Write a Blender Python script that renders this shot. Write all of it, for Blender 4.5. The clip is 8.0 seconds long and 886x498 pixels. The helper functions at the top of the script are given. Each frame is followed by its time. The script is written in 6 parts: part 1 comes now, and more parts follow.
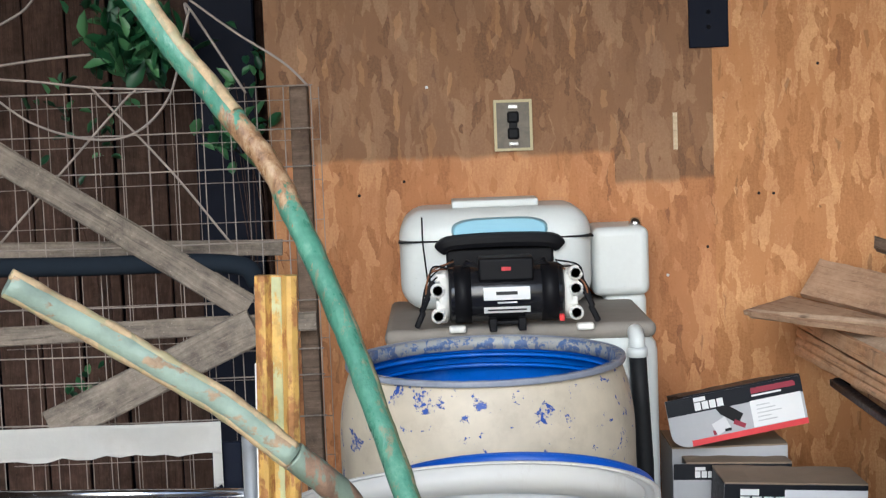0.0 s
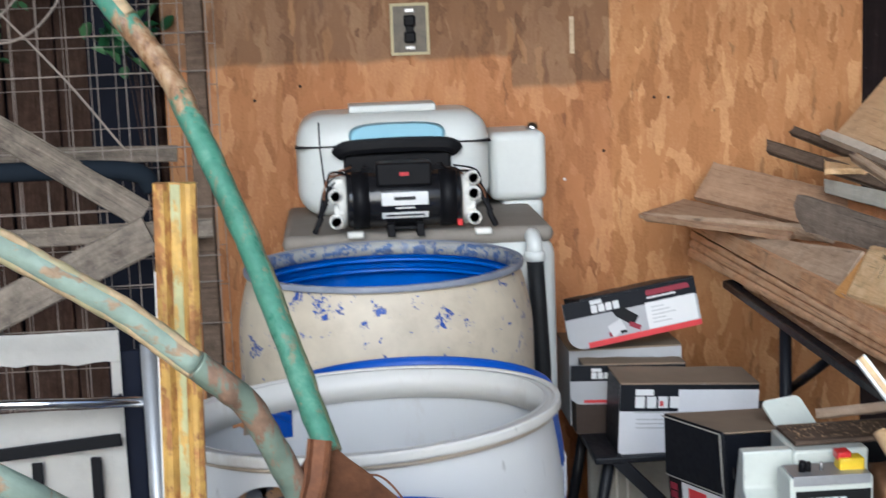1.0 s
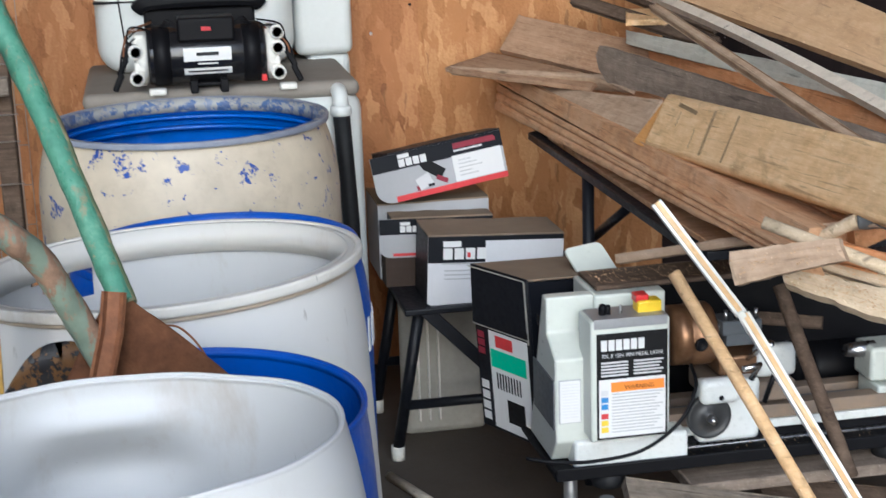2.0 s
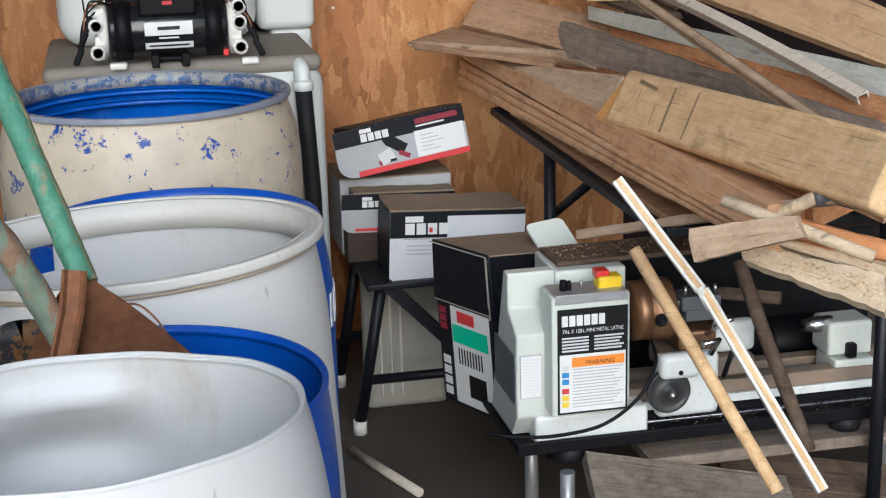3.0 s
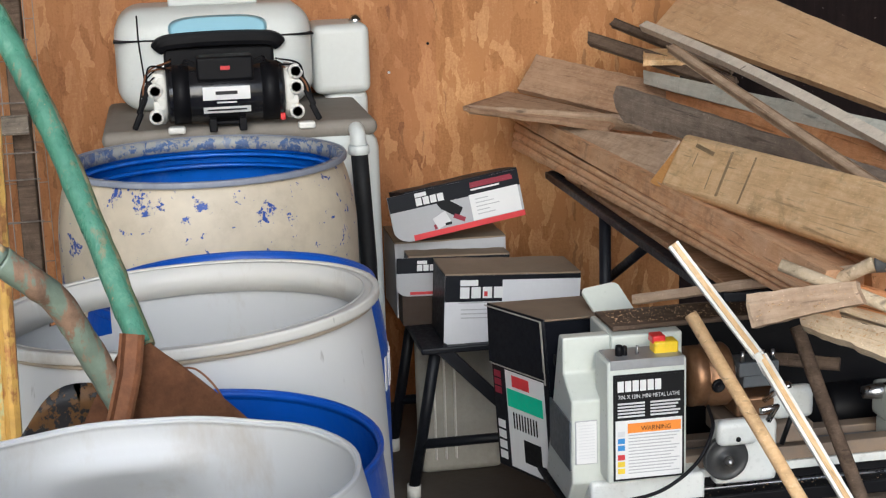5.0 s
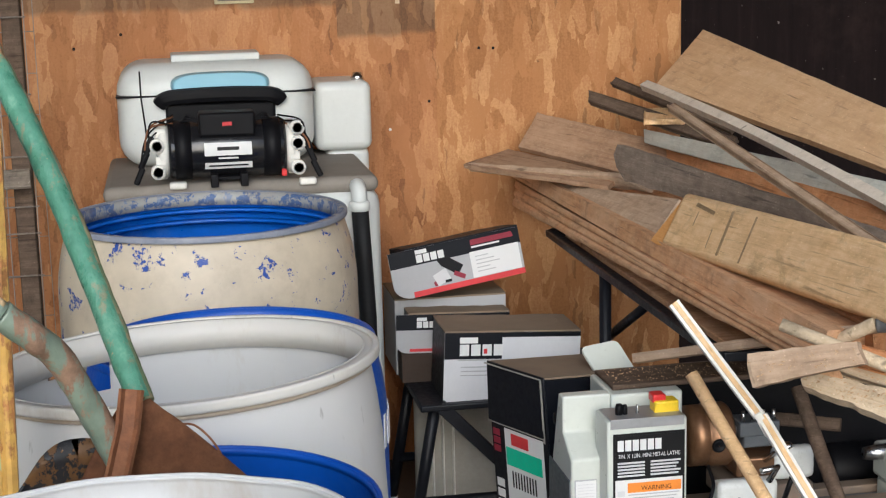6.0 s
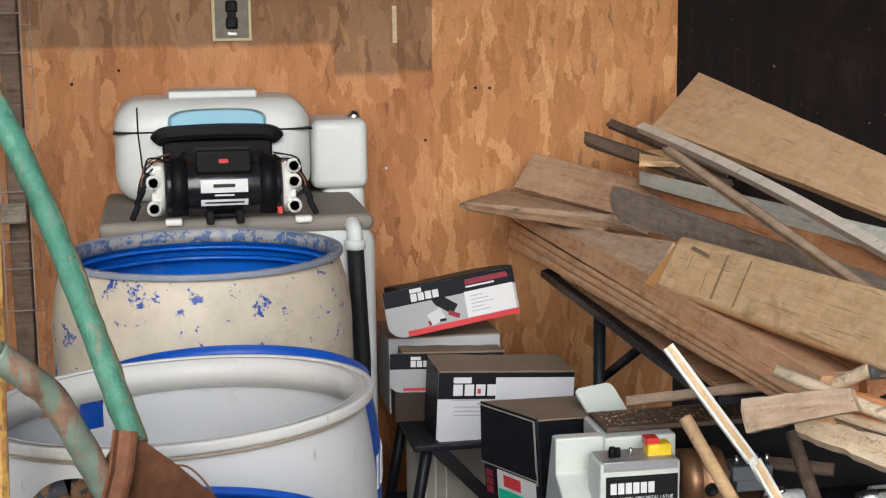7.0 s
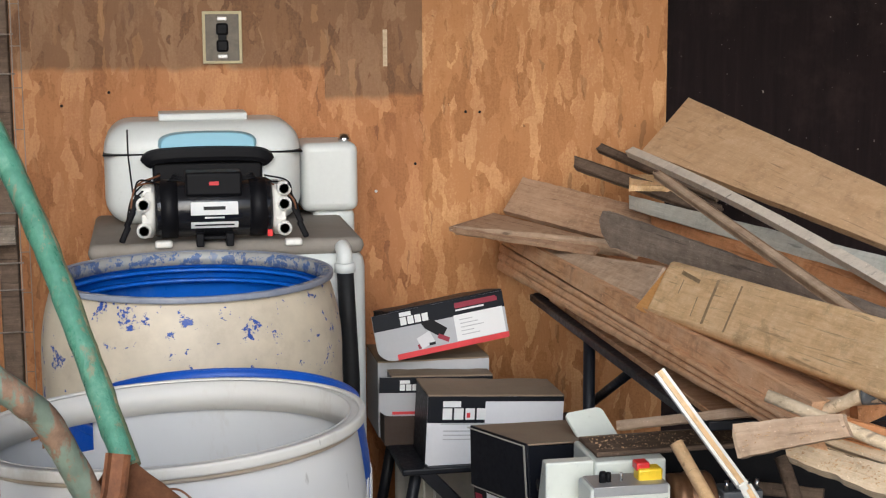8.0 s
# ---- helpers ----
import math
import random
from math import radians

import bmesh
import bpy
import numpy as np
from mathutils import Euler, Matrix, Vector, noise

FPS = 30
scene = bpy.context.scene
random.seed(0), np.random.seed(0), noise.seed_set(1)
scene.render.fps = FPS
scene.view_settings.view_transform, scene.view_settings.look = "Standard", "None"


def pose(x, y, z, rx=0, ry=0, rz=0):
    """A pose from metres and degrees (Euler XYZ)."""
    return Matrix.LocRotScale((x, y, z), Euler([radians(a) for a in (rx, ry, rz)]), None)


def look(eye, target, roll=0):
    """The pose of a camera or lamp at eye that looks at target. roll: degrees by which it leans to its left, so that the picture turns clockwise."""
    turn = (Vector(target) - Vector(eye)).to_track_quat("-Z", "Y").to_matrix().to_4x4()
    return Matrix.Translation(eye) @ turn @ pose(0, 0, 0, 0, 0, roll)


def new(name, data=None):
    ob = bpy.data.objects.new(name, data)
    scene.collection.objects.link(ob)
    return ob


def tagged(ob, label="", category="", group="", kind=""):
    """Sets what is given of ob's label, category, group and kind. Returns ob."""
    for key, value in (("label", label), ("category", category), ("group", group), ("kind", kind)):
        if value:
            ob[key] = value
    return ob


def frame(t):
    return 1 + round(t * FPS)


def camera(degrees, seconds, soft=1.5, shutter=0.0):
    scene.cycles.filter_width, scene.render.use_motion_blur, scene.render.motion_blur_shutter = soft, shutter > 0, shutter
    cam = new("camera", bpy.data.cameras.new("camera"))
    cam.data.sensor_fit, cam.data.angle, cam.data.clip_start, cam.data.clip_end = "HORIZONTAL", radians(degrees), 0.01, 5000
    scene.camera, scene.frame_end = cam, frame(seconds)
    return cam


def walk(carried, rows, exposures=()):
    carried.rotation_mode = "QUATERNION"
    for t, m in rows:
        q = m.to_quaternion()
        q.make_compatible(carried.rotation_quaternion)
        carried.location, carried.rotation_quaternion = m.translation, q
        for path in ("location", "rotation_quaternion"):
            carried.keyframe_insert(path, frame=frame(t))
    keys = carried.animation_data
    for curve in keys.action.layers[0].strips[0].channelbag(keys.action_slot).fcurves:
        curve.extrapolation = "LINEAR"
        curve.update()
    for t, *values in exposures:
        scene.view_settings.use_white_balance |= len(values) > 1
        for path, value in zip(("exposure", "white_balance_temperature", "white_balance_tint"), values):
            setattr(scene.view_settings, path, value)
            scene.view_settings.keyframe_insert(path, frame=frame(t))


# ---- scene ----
# ---------------------------------------------------------------- camera
cam = camera(32, 8.0, soft=1.2, shutter=0.3)
ROWS = [
    (0, -0.0002, 0, 1.4501, 0, -5.5, -2.2),
    (0.5, -0.0106, 0.0063, 1.4518, -1.061, -6.971, -2.026),
    (1, -0.0073, 0.0056, 1.4515, -3.789, -9.182, -2.114),
    (1.5, 0.0083, 0.0118, 1.4378, -7.949, -12.051, -2.021),
    (2, 0.0169, -0.0006, 1.4344, -10.463, -14.533, -1.92),
    (2.2, 0.0141, 0.0062, 1.4311, -11.327, -15.19, -1.826),
    (3.3, 0.0194, -0.0098, 1.445, -11.859, -15.602, -1.523),
    (3.5, 0.0173, -0.0077, 1.445, -11.5, -15.252, -1.624),
    (4, 0.0135, -0.0009, 1.4441, -10.511, -14.283, -1.754),
    (5.3, 0.0172, -0.0051, 1.4451, -9.786, -12.631, -1.812),
    (5.5, 0.0164, -0.0058, 1.4443, -9.835, -12.094, -1.684),
    (6, 0.0148, -0.0013, 1.445, -9.949, -11.117, -1.372),
    (6.5, 0.0108, 0.0012, 1.4474, -10.062, -10.406, -1.021),
    (7, 0.0126, -0.0025, 1.4549, -10.199, -9.805, -0.669),
    (7.5, 0.0084, -0.0039, 1.4587, -10.369, -9.399, -0.45),
    (8, 0.0033, -0, 1.4556, -10.736, -8.948, -0.31),
]
walk(cam, [(t, Matrix.Translation((x, y, z)) @ Matrix.Rotation(radians(yaw), 4, "Z") @ Matrix.Rotation(radians(90 + pitch), 4, "X") @ Matrix.Rotation(radians(roll), 4, "Z"))
           for t, x, y, z, yaw, pitch, roll in ROWS], exposures=[(0.0, 0.07, 5350, 8), (1.0, 0.0, 5200, 8), (1.8, 0.06, 5250, 8), (3.4, -0.09, 5450, 8), (8.0, -0.08, 5650, 10)])

# ---------------------------------------------------------------- light
world = bpy.data.worlds.new("sky")
scene.world = world
world.use_nodes = True
wn = world.node_tree.nodes
wl = world.node_tree.links
sky = wn.new("ShaderNodeTexSky")
sky.sky_type = "NISHITA"
sky.sun_disc = False
sky.sun_elevation = radians(22)
sky.sun_rotation = radians(190)
sky.dust_density = 4.0
wl.new(sky.outputs[0], wn["Background"].inputs[0])
wn["Background"].inputs[1].default_value = 0.15

sun_data = bpy.data.lights.new("sun", "SUN")
sun_data.energy = 2.1
sun_data.angle = radians(50)
sun_data.color = (0.93, 0.98, 1.0)
sun_ob = new("sun", sun_data)
sun_ob.matrix_basis = look((-2.0, -10, 6.2), (0.4, 4, 0.6))

# ---------------------------------------------------------------- materials


class Mat:
    """A node material with short helpers."""

    def __init__(self, name, rough=0.6, metal=0.0):
        self.m = bpy.data.materials.new(name)
        self.m.use_nodes = True
        self.t = self.m.node_tree
        self.b = self.t.nodes["Principled BSDF"]
        self.b.inputs["Roughness"].default_value = rough
        self.b.inputs["Metallic"].default_value = metal
        tc = self.t.nodes.new("ShaderNodeTexCoord")
        self.co = tc.outputs["Object"]

    def node(self, kind, **kw):
        n = self.t.nodes.new(kind)
        for k, v in kw.items():
            if k in n.inputs:
                self.put(n.inputs[k], v)
        return n

    def put(self, socket, v):
        if isinstance(v, bpy.types.NodeSocket):
            self.t.links.new(v, socket)
        else:
            socket.default_value = v

    def scaled(self, sx, sy, sz, rot=(0, 0, 0), co=None):
        n = self.t.nodes.new("ShaderNodeMapping")
        self.put(n.inputs["Vector"], co or self.co)
        n.inputs["Scale"].default_value = (sx, sy, sz)
        n.inputs["Rotation"].default_value = [radians(a) for a in rot]
        return n.outputs[0]

    def noise(self, scale, detail=4, rough=0.6, co=None, dist=0.0):
        n = self.node("ShaderNodeTexNoise", Scale=scale, Detail=detail, Roughness=rough, Distortion=dist)
        self.put(n.inputs["Vector"], co or self.co)
        return n.outputs["Fac"]

    def cells(self, scale, co=None, feature="F1"):
        n = self.node("ShaderNodeTexVoronoi", Scale=scale)
        n.feature = feature
        self.put(n.inputs["Vector"], co or self.co)
        return n

    def ramp(self, fac, *stops):
        n = self.t.nodes.new("ShaderNodeValToRGB")
        self.put(n.inputs[0], fac)
        els = n.color_ramp.elements
        for i, (p, c) in enumerate(stops):
            e = els[i] if i < 2 else els.new(p)
            e.position = p
            e.color = (*c, 1) if isinstance(c, tuple) else (c, c, c, 1)
        return n.outputs[0]

    def mix(self, fac, a, b, how="MIX"):
        n = self.t.nodes.new("ShaderNodeMix")
        n.data_type = "RGBA"
        n.blend_type = how
        self.put(n.inputs[0], fac)
        for i, v in ((6, a), (7, b)):
            self.put(n.inputs[i], (*v, 1) if isinstance(v, tuple) else v)
        return n.outputs[2]

    def math(self, op, a, b=0.0):
        n = self.t.nodes.new("ShaderNodeMath")
        n.operation = op
        self.put(n.inputs[0], a)
        self.put(n.inputs[1], b)
        return n.outputs[0]

    def rand(self):
        return self.t.nodes.new("ShaderNodeObjectInfo").outputs["Random"]

    def split(self, co=None):
        n = self.t.nodes.new("ShaderNodeSeparateXYZ")
        self.put(n.inputs[0], co or self.co)
        return n.outputs

    def color(self, c):
        self.put(self.b.inputs["Base Color"], (*c, 1) if isinstance(c, tuple) else c)
        return self

    def roughness(self, c):
        self.put(self.b.inputs["Roughness"], c)
        return self

    def bump(self, h, dist=0.002, strength=0.6):
        n = self.node("ShaderNodeBump", Height=h, Distance=dist, Strength=strength)
        self.put(self.b.inputs["Normal"], n.outputs[0])
        return self


def osb(name, tones, stain=None):
    """Pressed strands: overlapping layers of long flat flakes; tones: dark, mid, light; stain: tones of the weathered upper part."""
    m = Mat(name, 0.62)
    warp = m.node("ShaderNodeTexNoise", Scale=22.0, Detail=3.0, Roughness=0.6)
    m.put(warp.inputs["Vector"], m.co)
    vec = m.t.nodes.new("ShaderNodeVectorMath")
    vec.operation = "MULTIPLY_ADD"
    m.put(vec.inputs[0], warp.outputs["Color"])
    vec.inputs[1].default_value = (0.03, 0.0, 0.04)
    m.put(vec.inputs[2], m.co)
    flakes = []
    for turn, wide, tall in ((8, 17, 6), (-17, 34, 9), (31, 22, 7), (-48, 36, 12), (74, 26, 9)):
        v = m.cells(1.0, m.scaled(wide, 0.0, tall, (0, turn, 0), vec.outputs[0]))
        v.distance = "MANHATTAN"
        flakes.append(m.split(v.outputs["Color"]))
    tone = flakes[0][0]
    for k, over in ((1, 0.45), (2, 0.6), (3, 0.72), (4, 0.82)):
        tone = m.mix(m.ramp(flakes[k][1], (over, 0.0), (over + 0.02, 1.0)), tone, flakes[k][0])
    grain = m.noise(1.0, 6, 0.72, m.scaled(190, 1, 24, (0, -10, 0)))
    fine = m.noise(150.0, 3, 0.7)
    tone = m.mix(0.36, m.mix(0.42, tone, grain), fine)
    slit = m.cells(1.0, m.scaled(95, 0.0, 17, (0, 24, 0), vec.outputs[0]))
    slit2 = m.cells(1.0, m.scaled(70, 0.0, 14, (0, -33, 0), vec.outputs[0]))
    blotch = m.noise(4.2, 6, 0.65)

    def painted(dark, mid, light):
        col = m.ramp(tone, (0.30, dark), (0.44, mid), (0.54, mid), (0.72, light))
        col = m.mix(m.ramp(blotch, (0.34, 0.5), (0.56, 0.0)), col, tuple((v + w) / 2 for v, w in zip(dark, mid)))
        return m.mix(m.ramp(blotch, (0.56, 0.0), (0.74, 0.4)), col, light)

    col = painted(*tones)
    if stain:
        x, _, z = m.split()
        ragged = m.math("ADD", z, m.math("MULTIPLY", m.math("SUBTRACT", m.mix(0.35, m.noise(9.0, 5, 0.7), tone), 0.5), 0.05))
        low = m.math("MULTIPLY", m.math("GREATER_THAN", x, -0.025), 0.082)
        mask = m.ramp(m.math("ADD", m.math("SUBTRACT", ragged, 1.287), low), (0.0, 0.0), (0.014, 1.0))
        col = m.mix(mask, col, painted(*stain))
    deep = tuple(v * 0.34 for v in tones[0])
    col = m.mix(m.ramp(m.split(slit.outputs["Color"])[0], (0.965, 0.0), (0.99, 0.42)), col, deep)
    col = m.mix(m.ramp(m.split(slit2.outputs["Color"])[0], (0.93, 0.0), (0.99, 0.3)), col, tones[2])
    col = m.mix(m.ramp(m.noise(46.0, 2, 0.5), (0.74, 0.0), (0.765, 0.6)), col, deep)
    m.color(col)
    m.roughness(m.ramp(tone, (0.2, 0.8), (0.8, 0.5)))
    return m.bump(m.mix(0.3, tone, grain), 0.004, 0.55).m


OSB_NEW = osb("osb_board", ((0.27, 0.107, 0.036), (0.42, 0.178, 0.060), (0.56, 0.28, 0.108)), ((0.14, 0.065, 0.026), (0.22, 0.106, 0.040), (0.30, 0.160, 0.068)))
OSB_PALE = osb("osb_board_pale", ((0.31, 0.128, 0.04), (0.44, 0.197, 0.064), (0.62, 0.34, 0.14)))


def wood(name, dark, mid, light, rough=0.88, dust=0.25, stretch=14.0):
    """Grain that runs along the local x axis, with dust on it."""
    m = Mat(name, rough)
    shift = m.t.nodes.new("ShaderNodeVectorMath")
    shift.operation = "ADD"
    m.put(shift.inputs[0], m.co)
    comb = m.t.nodes.new("ShaderNodeCombineXYZ")
    r = m.rand()
    m.put(comb.inputs[0], m.math("MULTIPLY", r, 9.0))
    m.put(comb.inputs[1], m.math("MULTIPLY", r, 5.0))
    m.put(shift.inputs[1], comb.outputs[0])
    co = shift.outputs[0]
    g = m.noise(1.0, 7, 0.7, m.scaled(stretch / 4, stretch * 3, stretch * 3, co=co), 1.2)
    fine = m.noise(1.0, 4, 0.75, m.scaled(22, 260, 260, co=co))
    blot = m.noise(26.0, 6, 0.75, co)
    tone = m.mix(0.4, m.mix(0.3, g, fine), blot)
    col = m.ramp(tone, (0.38, dark), (0.5, mid), (0.62, light))
    col = m.mix(m.math("MULTIPLY", r, 0.3), col, dark)
    stain = m.noise(6.0, 7, 0.72, co)
    col = m.mix(m.ramp(stain, (0.38, 0.0), (0.60, dust * 1.8)), col, tuple((v + w) / 2 for v, w in zip(light, (0.46, 0.36, 0.26))))
    grime = m.noise(11.0, 7, 0.75, co, 0.5)
    col = m.mix(m.ramp(grime, (0.54, 0.0), (0.72, 0.55)), col, tuple(v * 0.45 for v in dark))
    crack = m.noise(1.0, 3, 0.6, m.scaled(5, 120, 120, co=co), 0.6)
    col = m.mix(m.ramp(crack, (0.30, 0.55), (0.38, 0.0)), col, tuple(v * 0.35 for v in dark))
    speck = m.noise(170.0, 2, 0.6, co)
    col = m.mix(m.ramp(speck, (0.66, 0.0), (0.72, 0.5)), col, tuple(min(1.0, v * 1.3) for v in light))
    knots = m.noise(1.0, 2, 0.5, m.scaled(9, 40, 40, co=co))
    col = m.mix(m.ramp(knots, (0.70, 0.0), (0.78, 0.6)), col, (0.05, 0.03, 0.02))
    m.b.inputs["Specular IOR Level"].default_value = 0.25
    m.color(col)
    return m.bump(m.mix(0.5, tone, fine), 0.004, 0.7).m


WOOD_BROWN = wood("brown_board", (0.40, 0.205, 0.098), (0.65, 0.37, 0.19), (0.80, 0.52, 0.31))
DIRT_MARK = wood("dirty_saw_mark", (0.20, 0.13, 0.07), (0.31, 0.21, 0.11), (0.45, 0.32, 0.18), dust=0.1)
WOOD_RED = wood("reddish_board", (0.42, 0.18, 0.07), (0.64, 0.29, 0.12), (0.76, 0.42, 0.21), dust=0.15)
WOOD_GREY = wood("grey_board", (0.29, 0.195, 0.125), (0.47, 0.335, 0.225), (0.62, 0.47, 0.335))
WOOD_DARK = wood("dark_board", (0.12, 0.092, 0.072), (0.225, 0.18, 0.143), (0.35, 0.285, 0.23), dust=0.08)
WOOD_FADED = wood("dusty_faded_board", (0.23, 0.135, 0.08), (0.40, 0.245, 0.145), (0.53, 0.355, 0.23), dust=0.15)
WOOD_TAN = wood("tan_timber", (0.54, 0.335, 0.16), (0.74, 0.49, 0.25), (0.86, 0.63, 0.37), dust=0.12)
WOOD_RAW = wood("raw_pine", (0.43, 0.325, 0.20), (0.62, 0.49, 0.33), (0.80, 0.68, 0.50), dust=0.2)
WOOD_DUST = wood("dusty_shelf_board", (0.47, 0.30, 0.16), (0.61, 0.40, 0.22), (0.73, 0.52, 0.32), stretch=5, dust=0.08)
WOOD_PALE = wood("pale_trim", (0.52, 0.46, 0.37), (0.70, 0.63, 0.53), (0.8, 0.725, 0.613))
WOOD_MINT = wood("pale_green_board", (0.40, 0.42, 0.37), (0.56, 0.575, 0.52), (0.66, 0.67, 0.61))
WOOD_OLD = wood("weathered_fence_board", (0.07, 0.058, 0.047), (0.19, 0.16, 0.13), (0.33, 0.285, 0.23), dust=0.1)
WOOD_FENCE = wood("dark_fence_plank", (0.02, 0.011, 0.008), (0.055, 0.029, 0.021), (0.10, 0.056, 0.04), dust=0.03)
WOOD_POST = wood("brown_weathered_post", (0.05, 0.032, 0.022), (0.10, 0.068, 0.048), (0.17, 0.12, 0.085), dust=0.08)
END_GRAIN = wood("sawn_end_grain", (0.55, 0.26, 0.075), (0.72, 0.37, 0.12), (0.80, 0.46, 0.18), dust=0.0, stretch=30)


def plain(name, c, rough=0.5, metal=0.0, vary=0.18, dirt=(0.25, 0.2, 0.15), dirty=0.0, scale=9.0, fine=90.0, spec=0.5, bump=0.0004):
    """A painted or moulded surface with mottling, dirt and fine relief."""
    m = Mat(name, rough, metal)
    m.b.inputs["Specular IOR Level"].default_value = spec
    n1 = m.noise(scale, 5, 0.65)
    n2 = m.noise(fine, 3, 0.6)
    dk = tuple(v * (1 - vary) for v in c)
    lt = tuple(min(1, v * (1 + vary * 0.6)) for v in c)
    col = m.ramp(m.mix(0.35, n1, n2), (0.3, dk), (0.7, lt))
    if dirty > 0:
        d = m.noise(scale * 0.7, 7, 0.72)
        col = m.mix(m.ramp(d, (0.62 - dirty * 0.3, 0.0), (0.80 - dirty * 0.1, min(1.0, dirty * 1.4))), col, dirt)
    m.color(col)
    m.roughness(m.ramp(n2, (0.2, max(0.05, rough - 0.12)), (0.8, min(1, rough + 0.15))))
    return m.bump(n2, bump, 0.5).m


def chipped(name, top, under, amount, scale=11.0, third=None, rough=0.5, stretch=(1, 1, 1), dirt=0.3):
    """Paint that has come off in flakes with sharp edges."""
    m = Mat(name, rough)
    co = m.scaled(*stretch)
    big = m.noise(scale, 6, 0.62, co, 0.4)
    fine = m.noise(scale * 6, 4, 0.7, co)
    mask = m.ramp(m.mix(0.28, big, fine), (amount, 0.0), (amount + 0.012, 1.0))
    paint = m.ramp(m.noise(scale * 0.6, 4, 0.6), (0.3, tuple(v * 0.86 for v in top)), (0.7, tuple(min(1, v * 1.06) for v in top)))
    low = m.ramp(fine, (0.3, tuple(v * 0.7 for v in under)), (0.7, under))
    col = m.mix(mask, paint, low)
    if third:
        more = m.ramp(m.mix(0.35, m.noise(scale * 0.8, 7, 0.66, m.scaled(1.3, 1.3, 0.7)), fine), (0.53, 0.0), (0.57, 1.0))
        col = m.mix(more, col, third)
    grime = m.ramp(m.noise(scale * 0.5, 7, 0.7), (0.5, 0.0), (0.75, dirt))
    col = m.mix(grime, col, (0.22, 0.17, 0.12))
    m.color(col)
    return m.bump(m.math("SUBTRACT", 1.0, mask), 0.0012, 0.6).m


CREAM = chipped("cream_paint_over_blue", (0.56, 0.49, 0.375), (0.022, 0.075, 0.36), 0.589, 24.0, dirt=0.3, stretch=(1, 1, 1.2))
CREAM_RIM = chipped("worn_cream_rim", (0.36, 0.36, 0.345), (0.085, 0.15, 0.33), 0.505, 26.0, third=(0.20, 0.25, 0.36), dirt=0.5)
BLUE = plain("blue_plastic", (0.010, 0.085, 0.46), 0.42, dirty=0.12, dirt=(0.25, 0.3, 0.45))
BLUE_IN = plain("bright_blue_plastic", (0.012, 0.12, 0.56), 0.35, dirty=0.2, dirt=(0.3, 0.4, 0.6))
BLUE_RIM = plain("scuffed_blue_rim", (0.23, 0.25, 0.31), 0.5, dirty=0.45, dirt=(0.4, 0.42, 0.45))
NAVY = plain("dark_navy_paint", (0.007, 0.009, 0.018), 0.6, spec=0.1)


def poly(name, c, dirty=0.25):
    m = Mat(name, 0.38)
    n1 = m.noise(3.0, 5, 0.6)
    smear = m.noise(1.0, 6, 0.7, m.scaled(9, 9, 4))
    col = m.ramp(n1, (0.3, tuple(v * 0.93 for v in c)), (0.7, c))
    col = m.mix(m.ramp(smear, (0.60 - dirty * 0.13, 0.0), (0.82 - dirty * 0.1, dirty)), col, (0.36, 0.27, 0.17))
    scr = m.noise(1.0, 3, 0.6, m.scaled(60, 60, 14, (0, 0, 25)))
    col = m.mix(m.ramp(scr, (0.71, 0.0), (0.76, 0.45)), col, (0.22, 0.2, 0.17))
    m.color(col)
    m.b.inputs["Subsurface Weight"].default_value = 0.25
    m.b.inputs["Subsurface Radius"].default_value = (0.03, 0.03, 0.025)
    m.b.inputs["Subsurface Scale"].default_value = 0.4
    m.roughness(m.ramp(n1, (0.3, 0.42), (0.7, 0.62)))
    return m.bump(m.noise(60, 3), 0.0005, 0.4).m


POLY = poly("white_polyethylene", (0.67, 0.665, 0.645))
POLY_RIM = poly("soiled_white_rim", (0.70, 0.675, 0.615), 0.6)
POLY_IN = poly("stained_white_lining", (0.65, 0.65, 0.64), 0.5)
DIRTY_RING = poly("dirt_stained_ring", (0.50, 0.42, 0.32), 0.8)
TANK = plain("white_moulded_plastic", (0.64, 0.665, 0.65), 0.36, vary=0.06, dirty=0.15, dirt=(0.45, 0.42, 0.38))
TANK_GREY = plain("dusty_grey_top", (0.24, 0.215, 0.185), 0.75, dirty=0.4, dirt=(0.2, 0.17, 0.14))
AQUA = plain("pale_blue_handle_plastic", (0.27, 0.52, 0.65), 0.4, vary=0.02, fine=3.0, bump=0.00001)
BLACK = plain("black_plastic", (0.006, 0.006, 0.0075), 0.5, dirty=0.06, dirt=(0.08, 0.075, 0.07), spec=0.15)
BLACK_GLOSS = plain("black_glossy_enamel", (0.012, 0.012, 0.014), 0.16, dirty=0.08, dirt=(0.15, 0.14, 0.13))
RUBBER = plain("black_rubber", (0.010, 0.0105, 0.012), 0.6, dirty=0.1, dirt=(0.08, 0.075, 0.07), spec=0.3)
CAST_WHITE = plain("off_white_casting", (0.74, 0.73, 0.68), 0.45, dirty=0.2, dirt=(0.35, 0.3, 0.24))
OLD_PLASTIC = plain("aged_ivory_plastic", (0.38, 0.365, 0.32), 0.5, dirty=0.3, dirt=(0.22, 0.19, 0.15))
PAPER = plain("white_label_paper", (0.72, 0.72, 0.715), 0.6, vary=0.04)
PRINT_BLACK = plain("black_print", (0.008, 0.008, 0.009), 0.5, spec=0.25)
PRINT_GREY = plain("grey_print", (0.42, 0.43, 0.44), 0.55, vary=0.08, dirty=0.1)
PRINT_LIGHT = plain("light_grey_print", (0.62, 0.62, 0.63), 0.55, vary=0.05)
